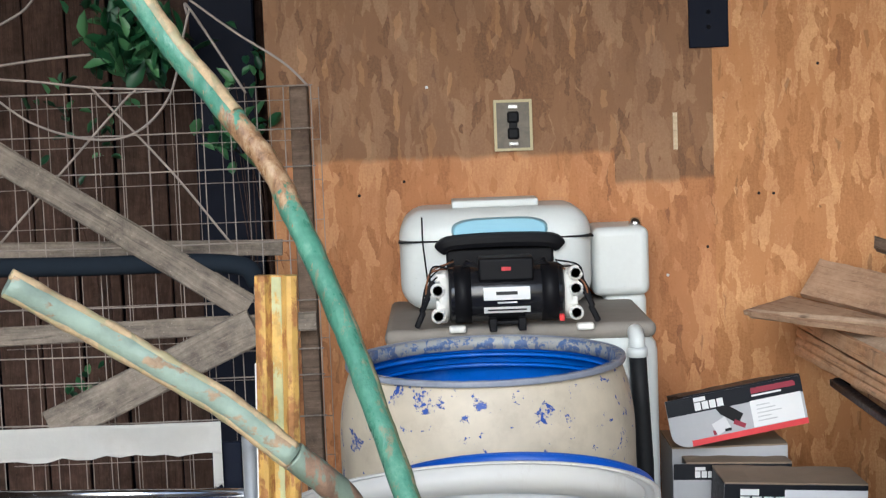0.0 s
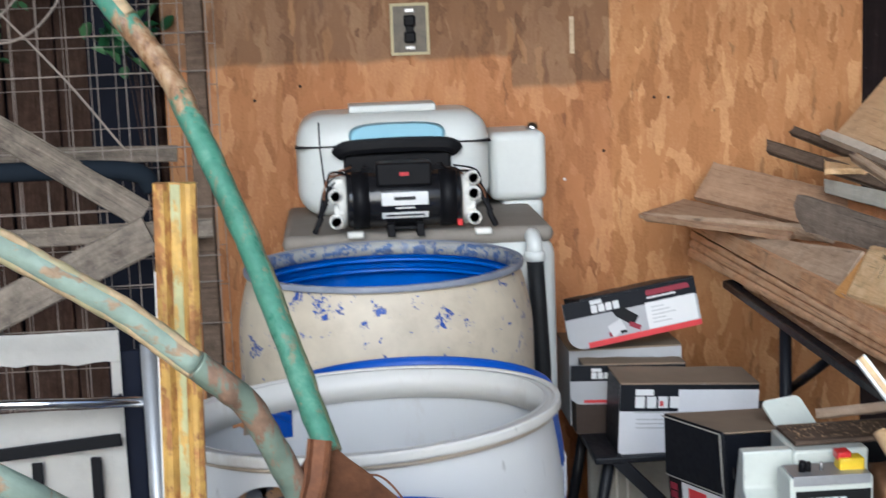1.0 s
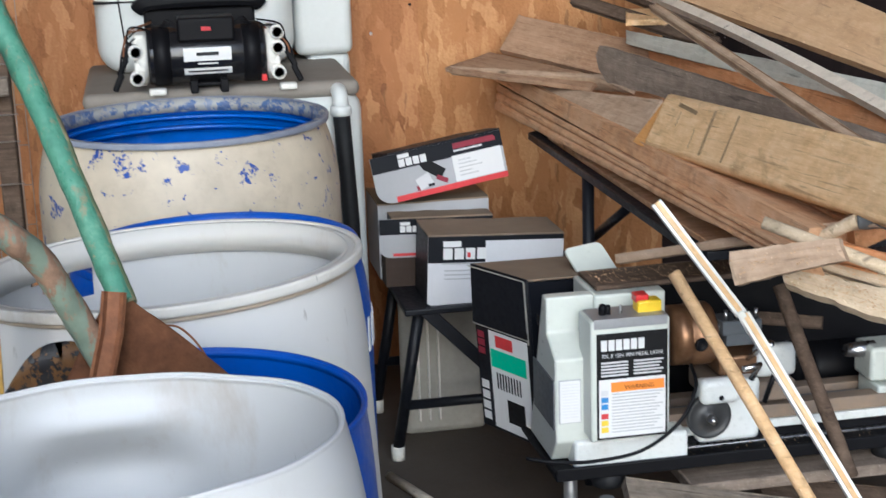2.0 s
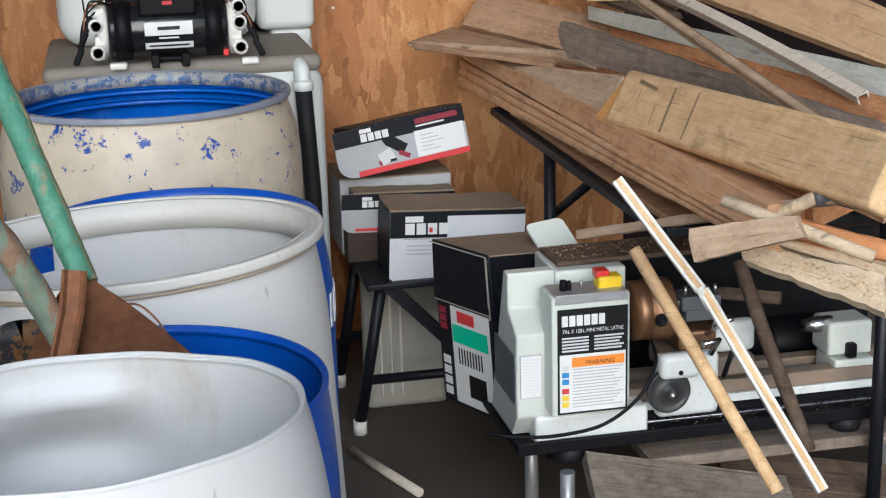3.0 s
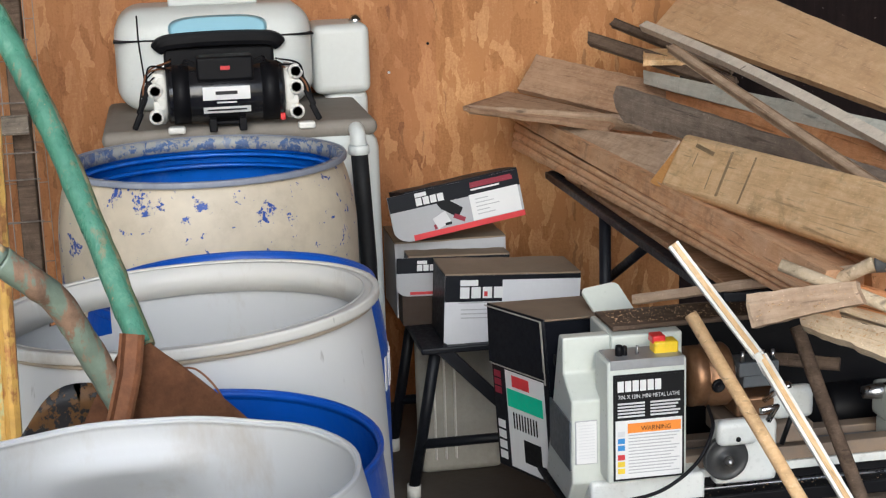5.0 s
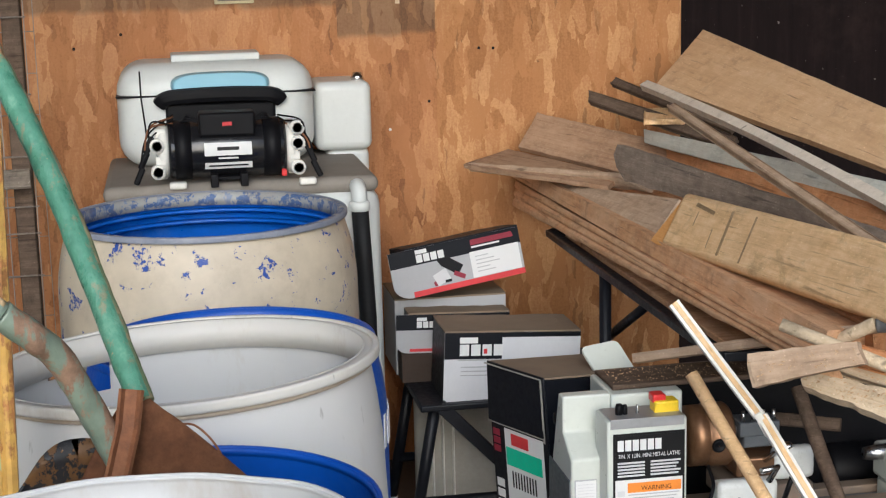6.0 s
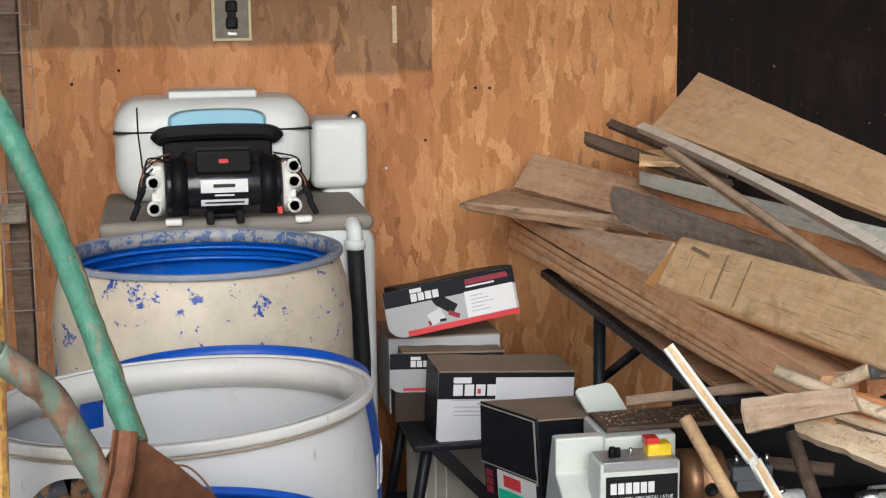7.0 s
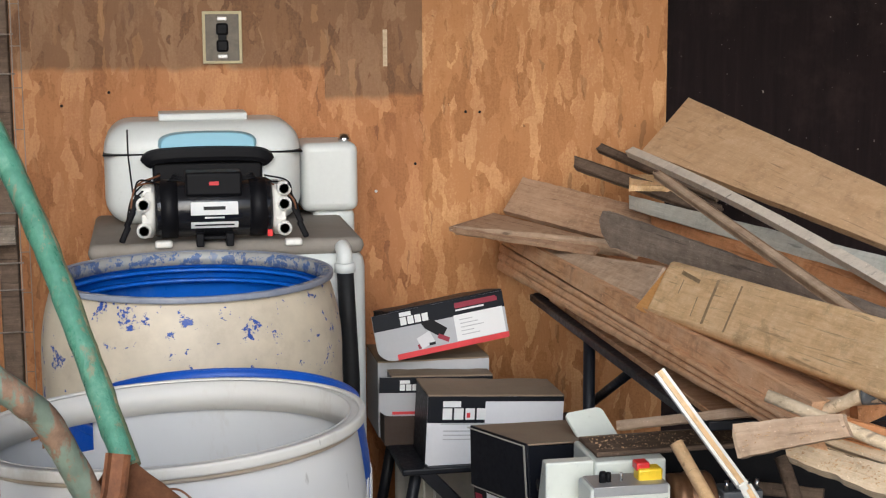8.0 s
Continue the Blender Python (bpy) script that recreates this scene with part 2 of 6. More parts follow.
BOX_GREY = plain("dusty_grey_box", (0.17, 0.15, 0.12), 0.7, vary=0.3, dirty=0.4, scale=40)
PRINT_RED = plain("red_print", (0.62, 0.045, 0.05), 0.5)
PRINT_BLUSH = plain("pink_white_print", (0.55, 0.36, 0.38), 0.5)
PRINT_PINK = plain("dark_red_print", (0.25, 0.02, 0.04), 0.5)
PRINT_GREEN = plain("green_sticker", (0.03, 0.55, 0.33), 0.5)
PRINT_ORANGE = plain("orange_print", (0.85, 0.27, 0.03), 0.5)
PRINT_YELLOW = plain("yellow_print", (0.85, 0.62, 0.04), 0.5)
PRINT_BLUE = plain("blue_print", (0.05, 0.25, 0.6), 0.5)
CARD_BLACK = plain("black_printed_card", (0.007, 0.008, 0.012), 0.45, dirty=0.05, dirt=(0.12, 0.11, 0.1), spec=0.25)
CARD_GREY = plain("grey_printed_card", (0.40, 0.405, 0.42), 0.5, vary=0.07, dirty=0.08)
CARD_WHITE = plain("white_printed_card", (0.66, 0.665, 0.69), 0.5, vary=0.06, dirty=0.12)
CARD_DARK = plain("shabby_dark_cardboard", (0.05, 0.033, 0.024), 0.85, vary=0.3, dirty=0.3, dirt=(0.05, 0.04, 0.03))
CARD_RAW = plain("dusty_brown_cardboard", (0.25, 0.185, 0.125), 0.85, dirty=0.4, dirt=(0.14, 0.11, 0.09))
LATHE_PAINT = plain("pale_grey_green_enamel", (0.60, 0.63, 0.575), 0.34, vary=0.06, dirty=0.1, dirt=(0.4, 0.36, 0.28))
LATHE_DARK = plain("dark_grey_paint", (0.10, 0.11, 0.12), 0.45, dirty=0.2)
TAPE = plain("dusty_grey_tape", (0.11, 0.115, 0.12), 0.6, vary=0.4, dirty=0.4, dirt=(0.35, 0.33, 0.3), scale=40)
WHEEL_DARK = plain("dark_wheel_casting", (0.035, 0.036, 0.037), 0.4, dirty=0.25)
LATHE_WHITE = plain("white_machine_enamel", (0.72, 0.74, 0.72), 0.3, vary=0.06, dirty=0.22, dirt=(0.35, 0.28, 0.2))
STEEL = plain("bare_steel", (0.55, 0.55, 0.55), 0.3, 1.0, dirty=0.2, dirt=(0.25, 0.15, 0.08))
STEEL_RUST = plain("rusty_chuck_steel", (0.33, 0.185, 0.10), 0.38, 0.7, vary=0.4, dirty=0.5, dirt=(0.16, 0.06, 0.02))
DUSTY_STEEL = plain("sawdust_covered_steel", (0.22, 0.17, 0.13), 0.7, 0.1, dirty=0.4, dirt=(0.35, 0.24, 0.14))
CHROME = plain("chrome_tube", (0.75, 0.75, 0.76), 0.16, 1.0, vary=0.05, dirty=0.08)
GALV = plain("dull_aluminium", (0.42, 0.43, 0.44), 0.45, 0.6, dirty=0.2)
WIRE = plain("rusty_galvanised_wire", (0.34, 0.29, 0.25), 0.6, 0.3, vary=0.3, dirty=0.3, dirt=(0.2, 0.1, 0.05))
IRON = plain("black_iron", (0.008, 0.009, 0.013), 0.45, dirty=0.1, dirt=(0.10, 0.085, 0.07), spec=0.3)
YELLOW = plain("yellow_switch_plastic", (0.85, 0.58, 0.02), 0.35)
RED = plain("red_switch_plastic", (0.62, 0.03, 0.03), 0.35)
CLOTH = plain("white_canvas", (0.72, 0.70, 0.65), 0.85, vary=0.08, dirty=0.25, dirt=(0.42, 0.38, 0.3), bump=0.003, fine=40)
FOAM = plain("dark_blue_grey_foam", (0.014, 0.019, 0.027), 0.9, spec=0.1, dirty=0.1, dirt=(0.12, 0.12, 0.13))


def dark_ply():
    m = Mat("dark_stained_plywood", 0.75)
    m.b.inputs["Specular IOR Level"].default_value = 0.12
    streak = m.noise(1.0, 6, 0.7, m.scaled(42, 1, 3))
    col = m.ramp(streak, (0.3, (0.005, 0.003, 0.003)), (0.6, (0.011, 0.0062, 0.0062)), (0.8, (0.021, 0.0125, 0.012)))
    cloud = m.noise(5.0, 6, 0.7)
    col = m.mix(m.ramp(cloud, (0.5, 0.0), (0.75, 0.6)), col, (0.035, 0.022, 0.02))
    sp = m.noise(80.0, 2, 0.5)
    col = m.mix(m.ramp(sp, (0.715, 0.0), (0.75, 0.8)), col, (0.24, 0.2, 0.18))
    m.color(col)
    return m.bump(streak, 0.001, 0.4).m


DARK_WALL = dark_ply()
PLATE_BEIGE = plain("yellowed_cover_plate", (0.50, 0.44, 0.26), 0.5, dirty=0.3)
FLOOR_MAT = plain("dirty_concrete", (0.085, 0.07, 0.058), 0.85, vary=0.35, dirty=0.5, dirt=(0.10, 0.075, 0.055), scale=3, fine=60, bump=0.003)
GROUND_MAT = plain("gravelly_ground", (0.30, 0.27, 0.22), 0.95, vary=0.3, dirty=0.4, dirt=(0.16, 0.18, 0.08), scale=1.2, fine=30, bump=0.01)
CEIL_MAT = plain("bare_roof_boards", (0.30, 0.22, 0.15), 0.8, vary=0.25, scale=2)
SIDE_MAT = plain("dark_side_boards", (0.16, 0.10, 0.065), 0.8, vary=0.3, scale=3)


def rust(name):
    m = Mat(name, 0.78)
    n = m.noise(12, 7, 0.7)
    f = m.noise(80, 4, 0.7)
    col = m.ramp(m.mix(0.35, n, f), (0.30, (0.07, 0.028, 0.014)), (0.48, (0.19, 0.075, 0.03)), (0.62, (0.27, 0.115, 0.048)), (0.78, (0.36, 0.19, 0.10)))
    m.color(col)
    return m.bump(f, 0.0012, 0.7).m


RUST = rust("brown_rust")
RUST_DARK = chipped("rust_over_black", (0.02, 0.02, 0.024), (0.22, 0.105, 0.03), 0.535, 14.0, dirt=0.1)


def worn_tube(name, paint, wood_c, amount, stretch):
    """Old paint rubbed off along the length."""
    m = Mat(name, 0.5)
    co = m.scaled(*stretch)
    n = m.mix(0.3, m.noise(1.0, 5, 0.6, co), m.noise(60, 4, 0.7))
    mask = m.ramp(n, (amount, 0.0), (amount + 0.05, 1.0))
    paint_c = m.ramp(m.noise(25, 4), (0.3, tuple(v * 0.75 for v in paint)), (0.7, tuple(min(1, v * 1.2) for v in paint)))
    wood_t = m.ramp(m.noise(40, 5, 0.7), (0.3, tuple(v * 0.55 for v in wood_c)), (0.55, wood_c), (0.75, tuple(min(1, v * 1.25) for v in wood_c)))
    col = m.mix(mask, paint_c, wood_t)
    m.color(col)
    m.roughness(m.ramp(n, (0.4, 0.28), (0.6, 0.7)))
    return m.bump(n, 0.004, 0.8).m


AQUA_PAINT = worn_tube("faded_aqua_paint", (0.30, 0.375, 0.30), (0.40, 0.275, 0.165), 0.55, (22, 50, 40))
RUST_TUBE = worn_tube("rust_showing_tube", (0.20, 0.25, 0.19), (0.29, 0.18, 0.115), 0.50, (55, 55, 11))
def banded_handle():
    """Green paint, worn through to brown wood in one stretch and scraped pale along the length above it."""
    m = Mat("green_paint_with_bare_stretch", 0.42)
    x, y, z = m.split()
    n = m.mix(0.3, m.noise(1.0, 5, 0.65, m.scaled(70, 70, 18)), m.noise(90, 4, 0.7))
    green = m.ramp(m.noise(28, 5, 0.7), (0.3, (0.06, 0.19, 0.125)), (0.55, (0.10, 0.275, 0.185)), (0.75, (0.20, 0.38, 0.26)))
    dirt = m.ramp(m.noise(1.0, 5, 0.7, m.scaled(90, 90, 25)), (0.56, 0.0), (0.66, 0.8))
    green = m.mix(dirt, green, (0.26, 0.23, 0.14))
    brown = m.ramp(m.mix(0.5, m.noise(1.0, 5, 0.7, m.scaled(120, 120, 16)), m.noise(45, 5, 0.7)), (0.36, (0.12, 0.06, 0.03)), (0.5, (0.33, 0.19, 0.095)), (0.64, (0.50, 0.36, 0.21)))
    wave = m.math("MULTIPLY", m.math("SUBTRACT", n, 0.5), 0.20)
    zz = m.math("ADD", z, wave)
    band = m.math("MULTIPLY", m.ramp(zz, (0.425, 0.0), (0.437, 1.0)), m.ramp(zz, (0.530, 1.0), (0.542, 0.0)))
    chip = m.ramp(n, (0.63, 0.0), (0.66, 1.0))
    m.color(m.mix(m.math("MAXIMUM", band, chip), green, brown))
    m.roughness(m.ramp(n, (0.4, 0.25), (0.6, 0.6)))
    return m.bump(n, 0.004, 0.9).m


GREEN_HANDLE = banded_handle()
EDGE_TAN = worn_tube("scraped_tan_edge", (0.36, 0.31, 0.17), (0.50, 0.36, 0.20), 0.47, (50, 50, 22))
OLIVE_EDGE = worn_tube("olive_dirty_edge", (0.13, 0.17, 0.09), (0.25, 0.21, 0.12), 0.50, (50, 50, 16))
YELLOW_PAINT = worn_tube("yellow_paint_worn", (0.60, 0.36, 0.09), (0.40, 0.18, 0.055), 0.505, (60, 60, 14))
GREEN_PALE = worn_tube("pale_green_strip", (0.46, 0.46, 0.24), (0.60, 0.38, 0.10), 0.50, (60, 60, 12))


def leaf_mat():
    m = Mat("green_leaf", 0.4)
    r = m.t.nodes.new("ShaderNodeNewGeometry").outputs["Random Per Island"]
    col = m.ramp(r, (0.0, (0.01, 0.045, 0.018)), (0.7, (0.022, 0.095, 0.034)), (1.0, (0.09, 0.22, 0.085)))
    m.color(col)
    return m.m


LEAF = leaf_mat()

# ---------------------------------------------------------------- mesh helpers


def V(*a):
    return Vector(a)


def box(bm, c, s, m=None, bevel=0.0, seg=2):
    """A block at c with sizes s, optionally turned by m and bevelled."""
    made = bmesh.ops.create_cube(bm, size=1.0)["verts"]
    t = Matrix.Translation(c) @ (m or Matrix()) @ Matrix.Diagonal((*s, 1))
    bmesh.ops.transform(bm, matrix=t, verts=made)
    if bevel > 0:
        edges = list({e for v in made for e in v.link_edges})
        done = bmesh.ops.bevel(bm, geom=edges, offset=bevel, segments=seg, affect="EDGES", profile=0.5)
        for f in done["faces"]:
            f.smooth = True
    return bm


def frame_along(a, b, up=(0, 0, 1)):
    """Turn whose x axis runs from a to b and whose z axis is near up."""
    x = (Vector(b) - Vector(a)).normalized()
    y = Vector(up).cross(x).normalized()
    z = x.cross(y)
    return Matrix((x, y, z)).transposed().to_4x4()


def tube(bm, pts, r, sides=12, r_end=None, caps=True, rough=0.0):
    """A round bar along points."""
    pts = [Vector(p) for p in pts]
    rings = []
    ref = None
    for i, p in enumerate(pts):
        d = (pts[min(i + 1, len(pts) - 1)] - pts[max(i - 1, 0)]).normalized()
        if ref is None:
            ref = d.orthogonal().normalized()
        ref = (ref - d * ref.dot(d)).normalized()
        w = d.cross(ref)
        rr = r if r_end is None else r + (r_end - r) * i / (len(pts) - 1)
        ring = []
        for k in range(sides):
            out = ref * math.cos(k * math.tau / sides) + w * math.sin(k * math.tau / sides)
            ring.append(bm.verts.new(p + out * rr * (1 + rough * noise.noise((p + out * rr) * 55))))
        rings.append(ring)
    for a, b in zip(rings, rings[1:]):
        for k in range(sides):
            f = bm.faces.new((a[k], a[(k + 1) % sides], b[(k + 1) % sides], b[k]))
            f.smooth = True
    if caps:
        bm.faces.new(list(reversed(rings[0])))
        bm.faces.new(rings[-1])
    return bm


def turned(bm, profile, sides=64, centre=(0, 0, 0), squash=None, closed=False):
    """A lathe-turned shell about z; profile: (radius, height) pairs."""
    rings = []
    for r, h in profile:
        rings.append([bm.verts.new((centre[0] + r * math.cos(k * math.tau / sides), centre[1] + r * math.sin(k * math.tau / sides), centre[2] + h)) for k in range(sides)])
    pairs = list(zip(rings, rings[1:]))
    if closed:
        pairs.append((rings[-1], rings[0]))
    for a, b in pairs:
        for k in range(sides):
            f = bm.faces.new((a[k], a[(k + 1) % sides], b[(k + 1) % sides], b[k]))
            f.smooth = True
    return bm


def curve_pts(ctrl, n=12):
    """Smooth points through control points."""
    c = [Vector(p) for p in ctrl]
    c = [c[0] * 2 - c[1], *c, c[-1] * 2 - c[-2]]
    out = []
    for i in range(1, len(c) - 2):
        for k in range(n):
            t = k / n
            out.append(0.5 * (2 * c[i] + (c[i + 1] - c[i - 1]) * t + (2 * c[i - 1] - 5 * c[i] + 4 * c[i + 1] - c[i + 2]) * t * t + (3 * c[i] - c[i - 1] - 3 * c[i + 1] + c[i + 2]) * t ** 3))
    out.append(c[-2])
    return out


def profiled(bm, pts, prof, up=(0, -1, 0)):
    """An open U-shaped strip along points: prof is a list of (across, out) pairs."""
    pts = [Vector(p) for p in pts]
    rings = []
    for i, p in enumerate(pts):
        d = (pts[min(i + 1, len(pts) - 1)] - pts[max(i - 1, 0)]).normalized()
        s = Vector(up).cross(d).normalized()
        o = d.cross(s).normalized()
        rings.append([bm.verts.new(p + s * a + o * b) for a, b in prof])
    n = len(prof)
    for a, b in zip(rings, rings[1:]):
        for k in range(n):
            f = bm.faces.new((a[k], a[(k + 1) % n], b[(k + 1) % n], b[k]))
    bm.faces.new(list(reversed(rings[0])))
    bm.faces.new(rings[-1])
    return bm


def finish(name, bm, material):
    bmesh.ops.recalc_face_normals(bm, faces=bm.faces)
    me = bpy.data.meshes.new(name)
    bm.to_mesh(me)
    bm.free()
    me.materials.append(material)
    return me


def thing(name, m, label, category, group="", kind=""):
    """An Empty at the base of a thing that has parts."""
    ob = new(name)
    ob.empty_display_size = 0.05
    ob.matrix_basis = m if isinstance(m, Matrix) else Matrix.Translation(m)
    return tagged(ob, label, category, group, kind)


def part(name, bm, material, parent, label="", world=False):
    """One mesh under a thing or a part; world: the mesh is given in world coordinates."""
    if world:
        root = parent
        while root.parent:
            root = root.parent
        bm.transform(root.matrix_basis.inverted())
    ob = new(name, finish(name, bm, material))
    ob.parent = parent
    return tagged(ob, label)


def solid(name, bm, material, label, category, group="", kind="", turn=None, at=None):
    """A thing of one mesh, given in world coordinates; turn: its own axes, for the grain."""
    vs = [v.co for v in bm.verts]
    lo = Vector([min(v[i] for v in vs) for i in range(3)])
    hi = Vector([max(v[i] for v in vs) for i in range(3)])
    m = Matrix.Translation(at or ((lo.x + hi.x) / 2, (lo.y + hi.y) / 2, lo.z)) @ (turn or Matrix())
    bm.transform(m.inverted())
    ob = new(name, finish(name, bm, material))
    ob.matrix_basis = m
    return tagged(ob, label, category, group, kind)


def plank(name, a, b, w, t, material, label, up=(0, 0, 1), group="stacked lumber", cut=0.0, bow=0.0, category="board", rag=0.0, seed=1):
    """A board from a to b (centre line), w wide, t thick, its broad face turned to up; cut: the skew of its far end."""
    a, b = Vector(a), Vector(b)
    rnd = random.Random(seed + int(abs(a.x) * 1000))
    turn = frame_along(a, b, up)
    length = (b - a).length
    n = 10
    bm = bmesh.new()
    rings = []
    c = min(0.003, t * 0.2)
    for i in range(n + 1):
        u = i / n
        x = u * length
        lift = bow * 4 * u * (1 - u)
        ring = []
        for sy, sz in ((-1, -1), (1, -1), (1, 1), (-1, 1)):
            for k in (0, 1):
                inset_y = c if (k == 0) == (sy * sz > 0) else 0.0
                inset_z = 0.0 if inset_y else c
                y = sy * (w / 2 - inset_y)
                z = sz * (t / 2 - inset_z)
                xx = x + (cut * y / w * (1 - u) if cut else 0) + (rnd.uniform(-rag, rag) if i in (0, n) else 0)
                ring.append(bm.verts.new((xx, y + rnd.uniform(-1, 1) * 0.0006, z + lift + rnd.uniform(-1, 1) * 0.0004)))
        rings.append(ring)
    for p, q in zip(rings, rings[1:]):
        for k in range(8):
            bm.faces.new((p[k], p[(k + 1) % 8], q[(k + 1) % 8], q[k]))
    bm.faces.new(list(reversed(rings[0])))
    bm.faces.new(rings[-1])
    ob = new(name, finish(name, bm, material))
    ob.matrix_basis = Matrix.Translation(a) @ turn
    return tagged(ob, label, category, group)


def slat(name, a_top, a_low, b_top, b_low, t, material, label, wob=0.001, nose=0.0, steps=1, category="board", group="stacked lumber"):
    """A board by the corners of its seen face, t thick behind it; wob: uneven edges; nose: a rounded first end; steps: ridges along the face."""
    at, al, bt, bl = Vector(a_top), Vector(a_low), Vector(b_top), Vector(b_low)
    a, b = (at + al) / 2, (bt + bl) / 2
    x = (b - a).normalized()
    n = x.cross(at + bt - al - bl).normalized()
    if n.y < 0:
        n = -n
    m = Matrix((x, n.cross(x), n)).transposed().to_4x4()
    m.translation = a
    inv = m.inverted()
    cols, rows = 28, max(3, steps * 3)
    seed = a.x * 37 + a.z * 19

    def point(i, j, k):
        u, v = i / cols, j / rows
        if nose:
            u = max(u, 0.0) + (1 - u) ** 6 * nose * 0.12 * (2 * v - 1) ** 2
        p = (at * (1 - u) + bt * u) * (1 - v) + (al * (1 - u) + bl * u) * v
        p = inv @ p
        edge = 1 if v < 0.5 else -1
        if j in (0, rows):
            p.y += edge * wob * (1.4 * noise.noise((p.x * 16, seed, v * 7)) + noise.noise((p.x * 60, seed, v * 7)))
        if i in (0, cols):
            p.x += wob * 2.2 * noise.noise((p.y * 60, seed, u * 5))
        p.z = k * t + wob * 0.5 * noise.noise((p.x * 22, p.y * 90, seed))
        if steps > 1 and k == 0 and j % 3 == 0 and 0 < j < rows:
            p.z += 0.005
        if k == 0 and (j in (0, rows) or i in (0, cols)):
            p.z += min(0.0025, t * 0.2)
        return p

    bm = bmesh.new()
    g = [[[bm.verts.new(point(i, j, k)) for j in range(rows + 1)] for i in range(cols + 1)] for k in (0, 1)]
    for k in (0, 1):
        for i in range(cols):
            for j in range(rows):
                bm.faces.new((g[k][i][j], g[k][i + 1][j], g[k][i + 1][j + 1], g[k][i][j + 1]))
    for i in range(cols):
        for j in (0, rows):
            bm.faces.new((g[0][i][j], g[0][i + 1][j], g[1][i + 1][j], g[1][i][j]))
    for j in range(rows):
        for i in (0, cols):
            bm.faces.new((g[0][i][j], g[0][i][j + 1], g[1][i][j + 1], g[1][i][j]))
    ob = new(name, finish(name, bm, material))
    ob.matrix_basis = m
    return tagged(ob, label, category, group)


def slab(name, m, x, z, w, h, material, parent, label="", d=0.0008, lift=0.0):
    """A thin printed panel on the front face (local -y) of a thing, its corner at x, z."""
    bm = bmesh.new()
    box(bm, (x + w / 2, -d / 2 - lift, z + h / 2), (w, d, h))
    bm.transform(m)
    return part(name, bm, material, parent, label)


def lettering(name, text, width, m, material, parent, label="", tall=1.0):
    """Built-in font as a thin mesh; m places it in the thing's axes (text in its x-y plane)."""
    cu = bpy.data.curves.new(name, "FONT")
    cu.body = text
    cu.size = 0.01
    cu.extrude = 0.00005
    cu.align_x = "CENTER"
    tmp = bpy.data.objects.new(name, cu)
    scene.collection.objects.link(tmp)
    bpy.context.view_layer.update()
    me = bpy.data.meshes.new_from_object(tmp.evaluated_get(bpy.context.evaluated_depsgraph_get()))
    bpy.data.objects.remove(tmp)
    xs = [v.co.x for v in me.vertices]
    k = width / (max(xs) - min(xs))
    me.transform(m @ Matrix.Diagonal((k, k * tall, 1, 1)))
    me.materials.clear()
    me.materials.append(material)
    ob = new(name, me)
    ob.parent = parent
    return tagged(ob, label)


# ---------------------------------------------------------------- the shed
WALL_Y = 4.2


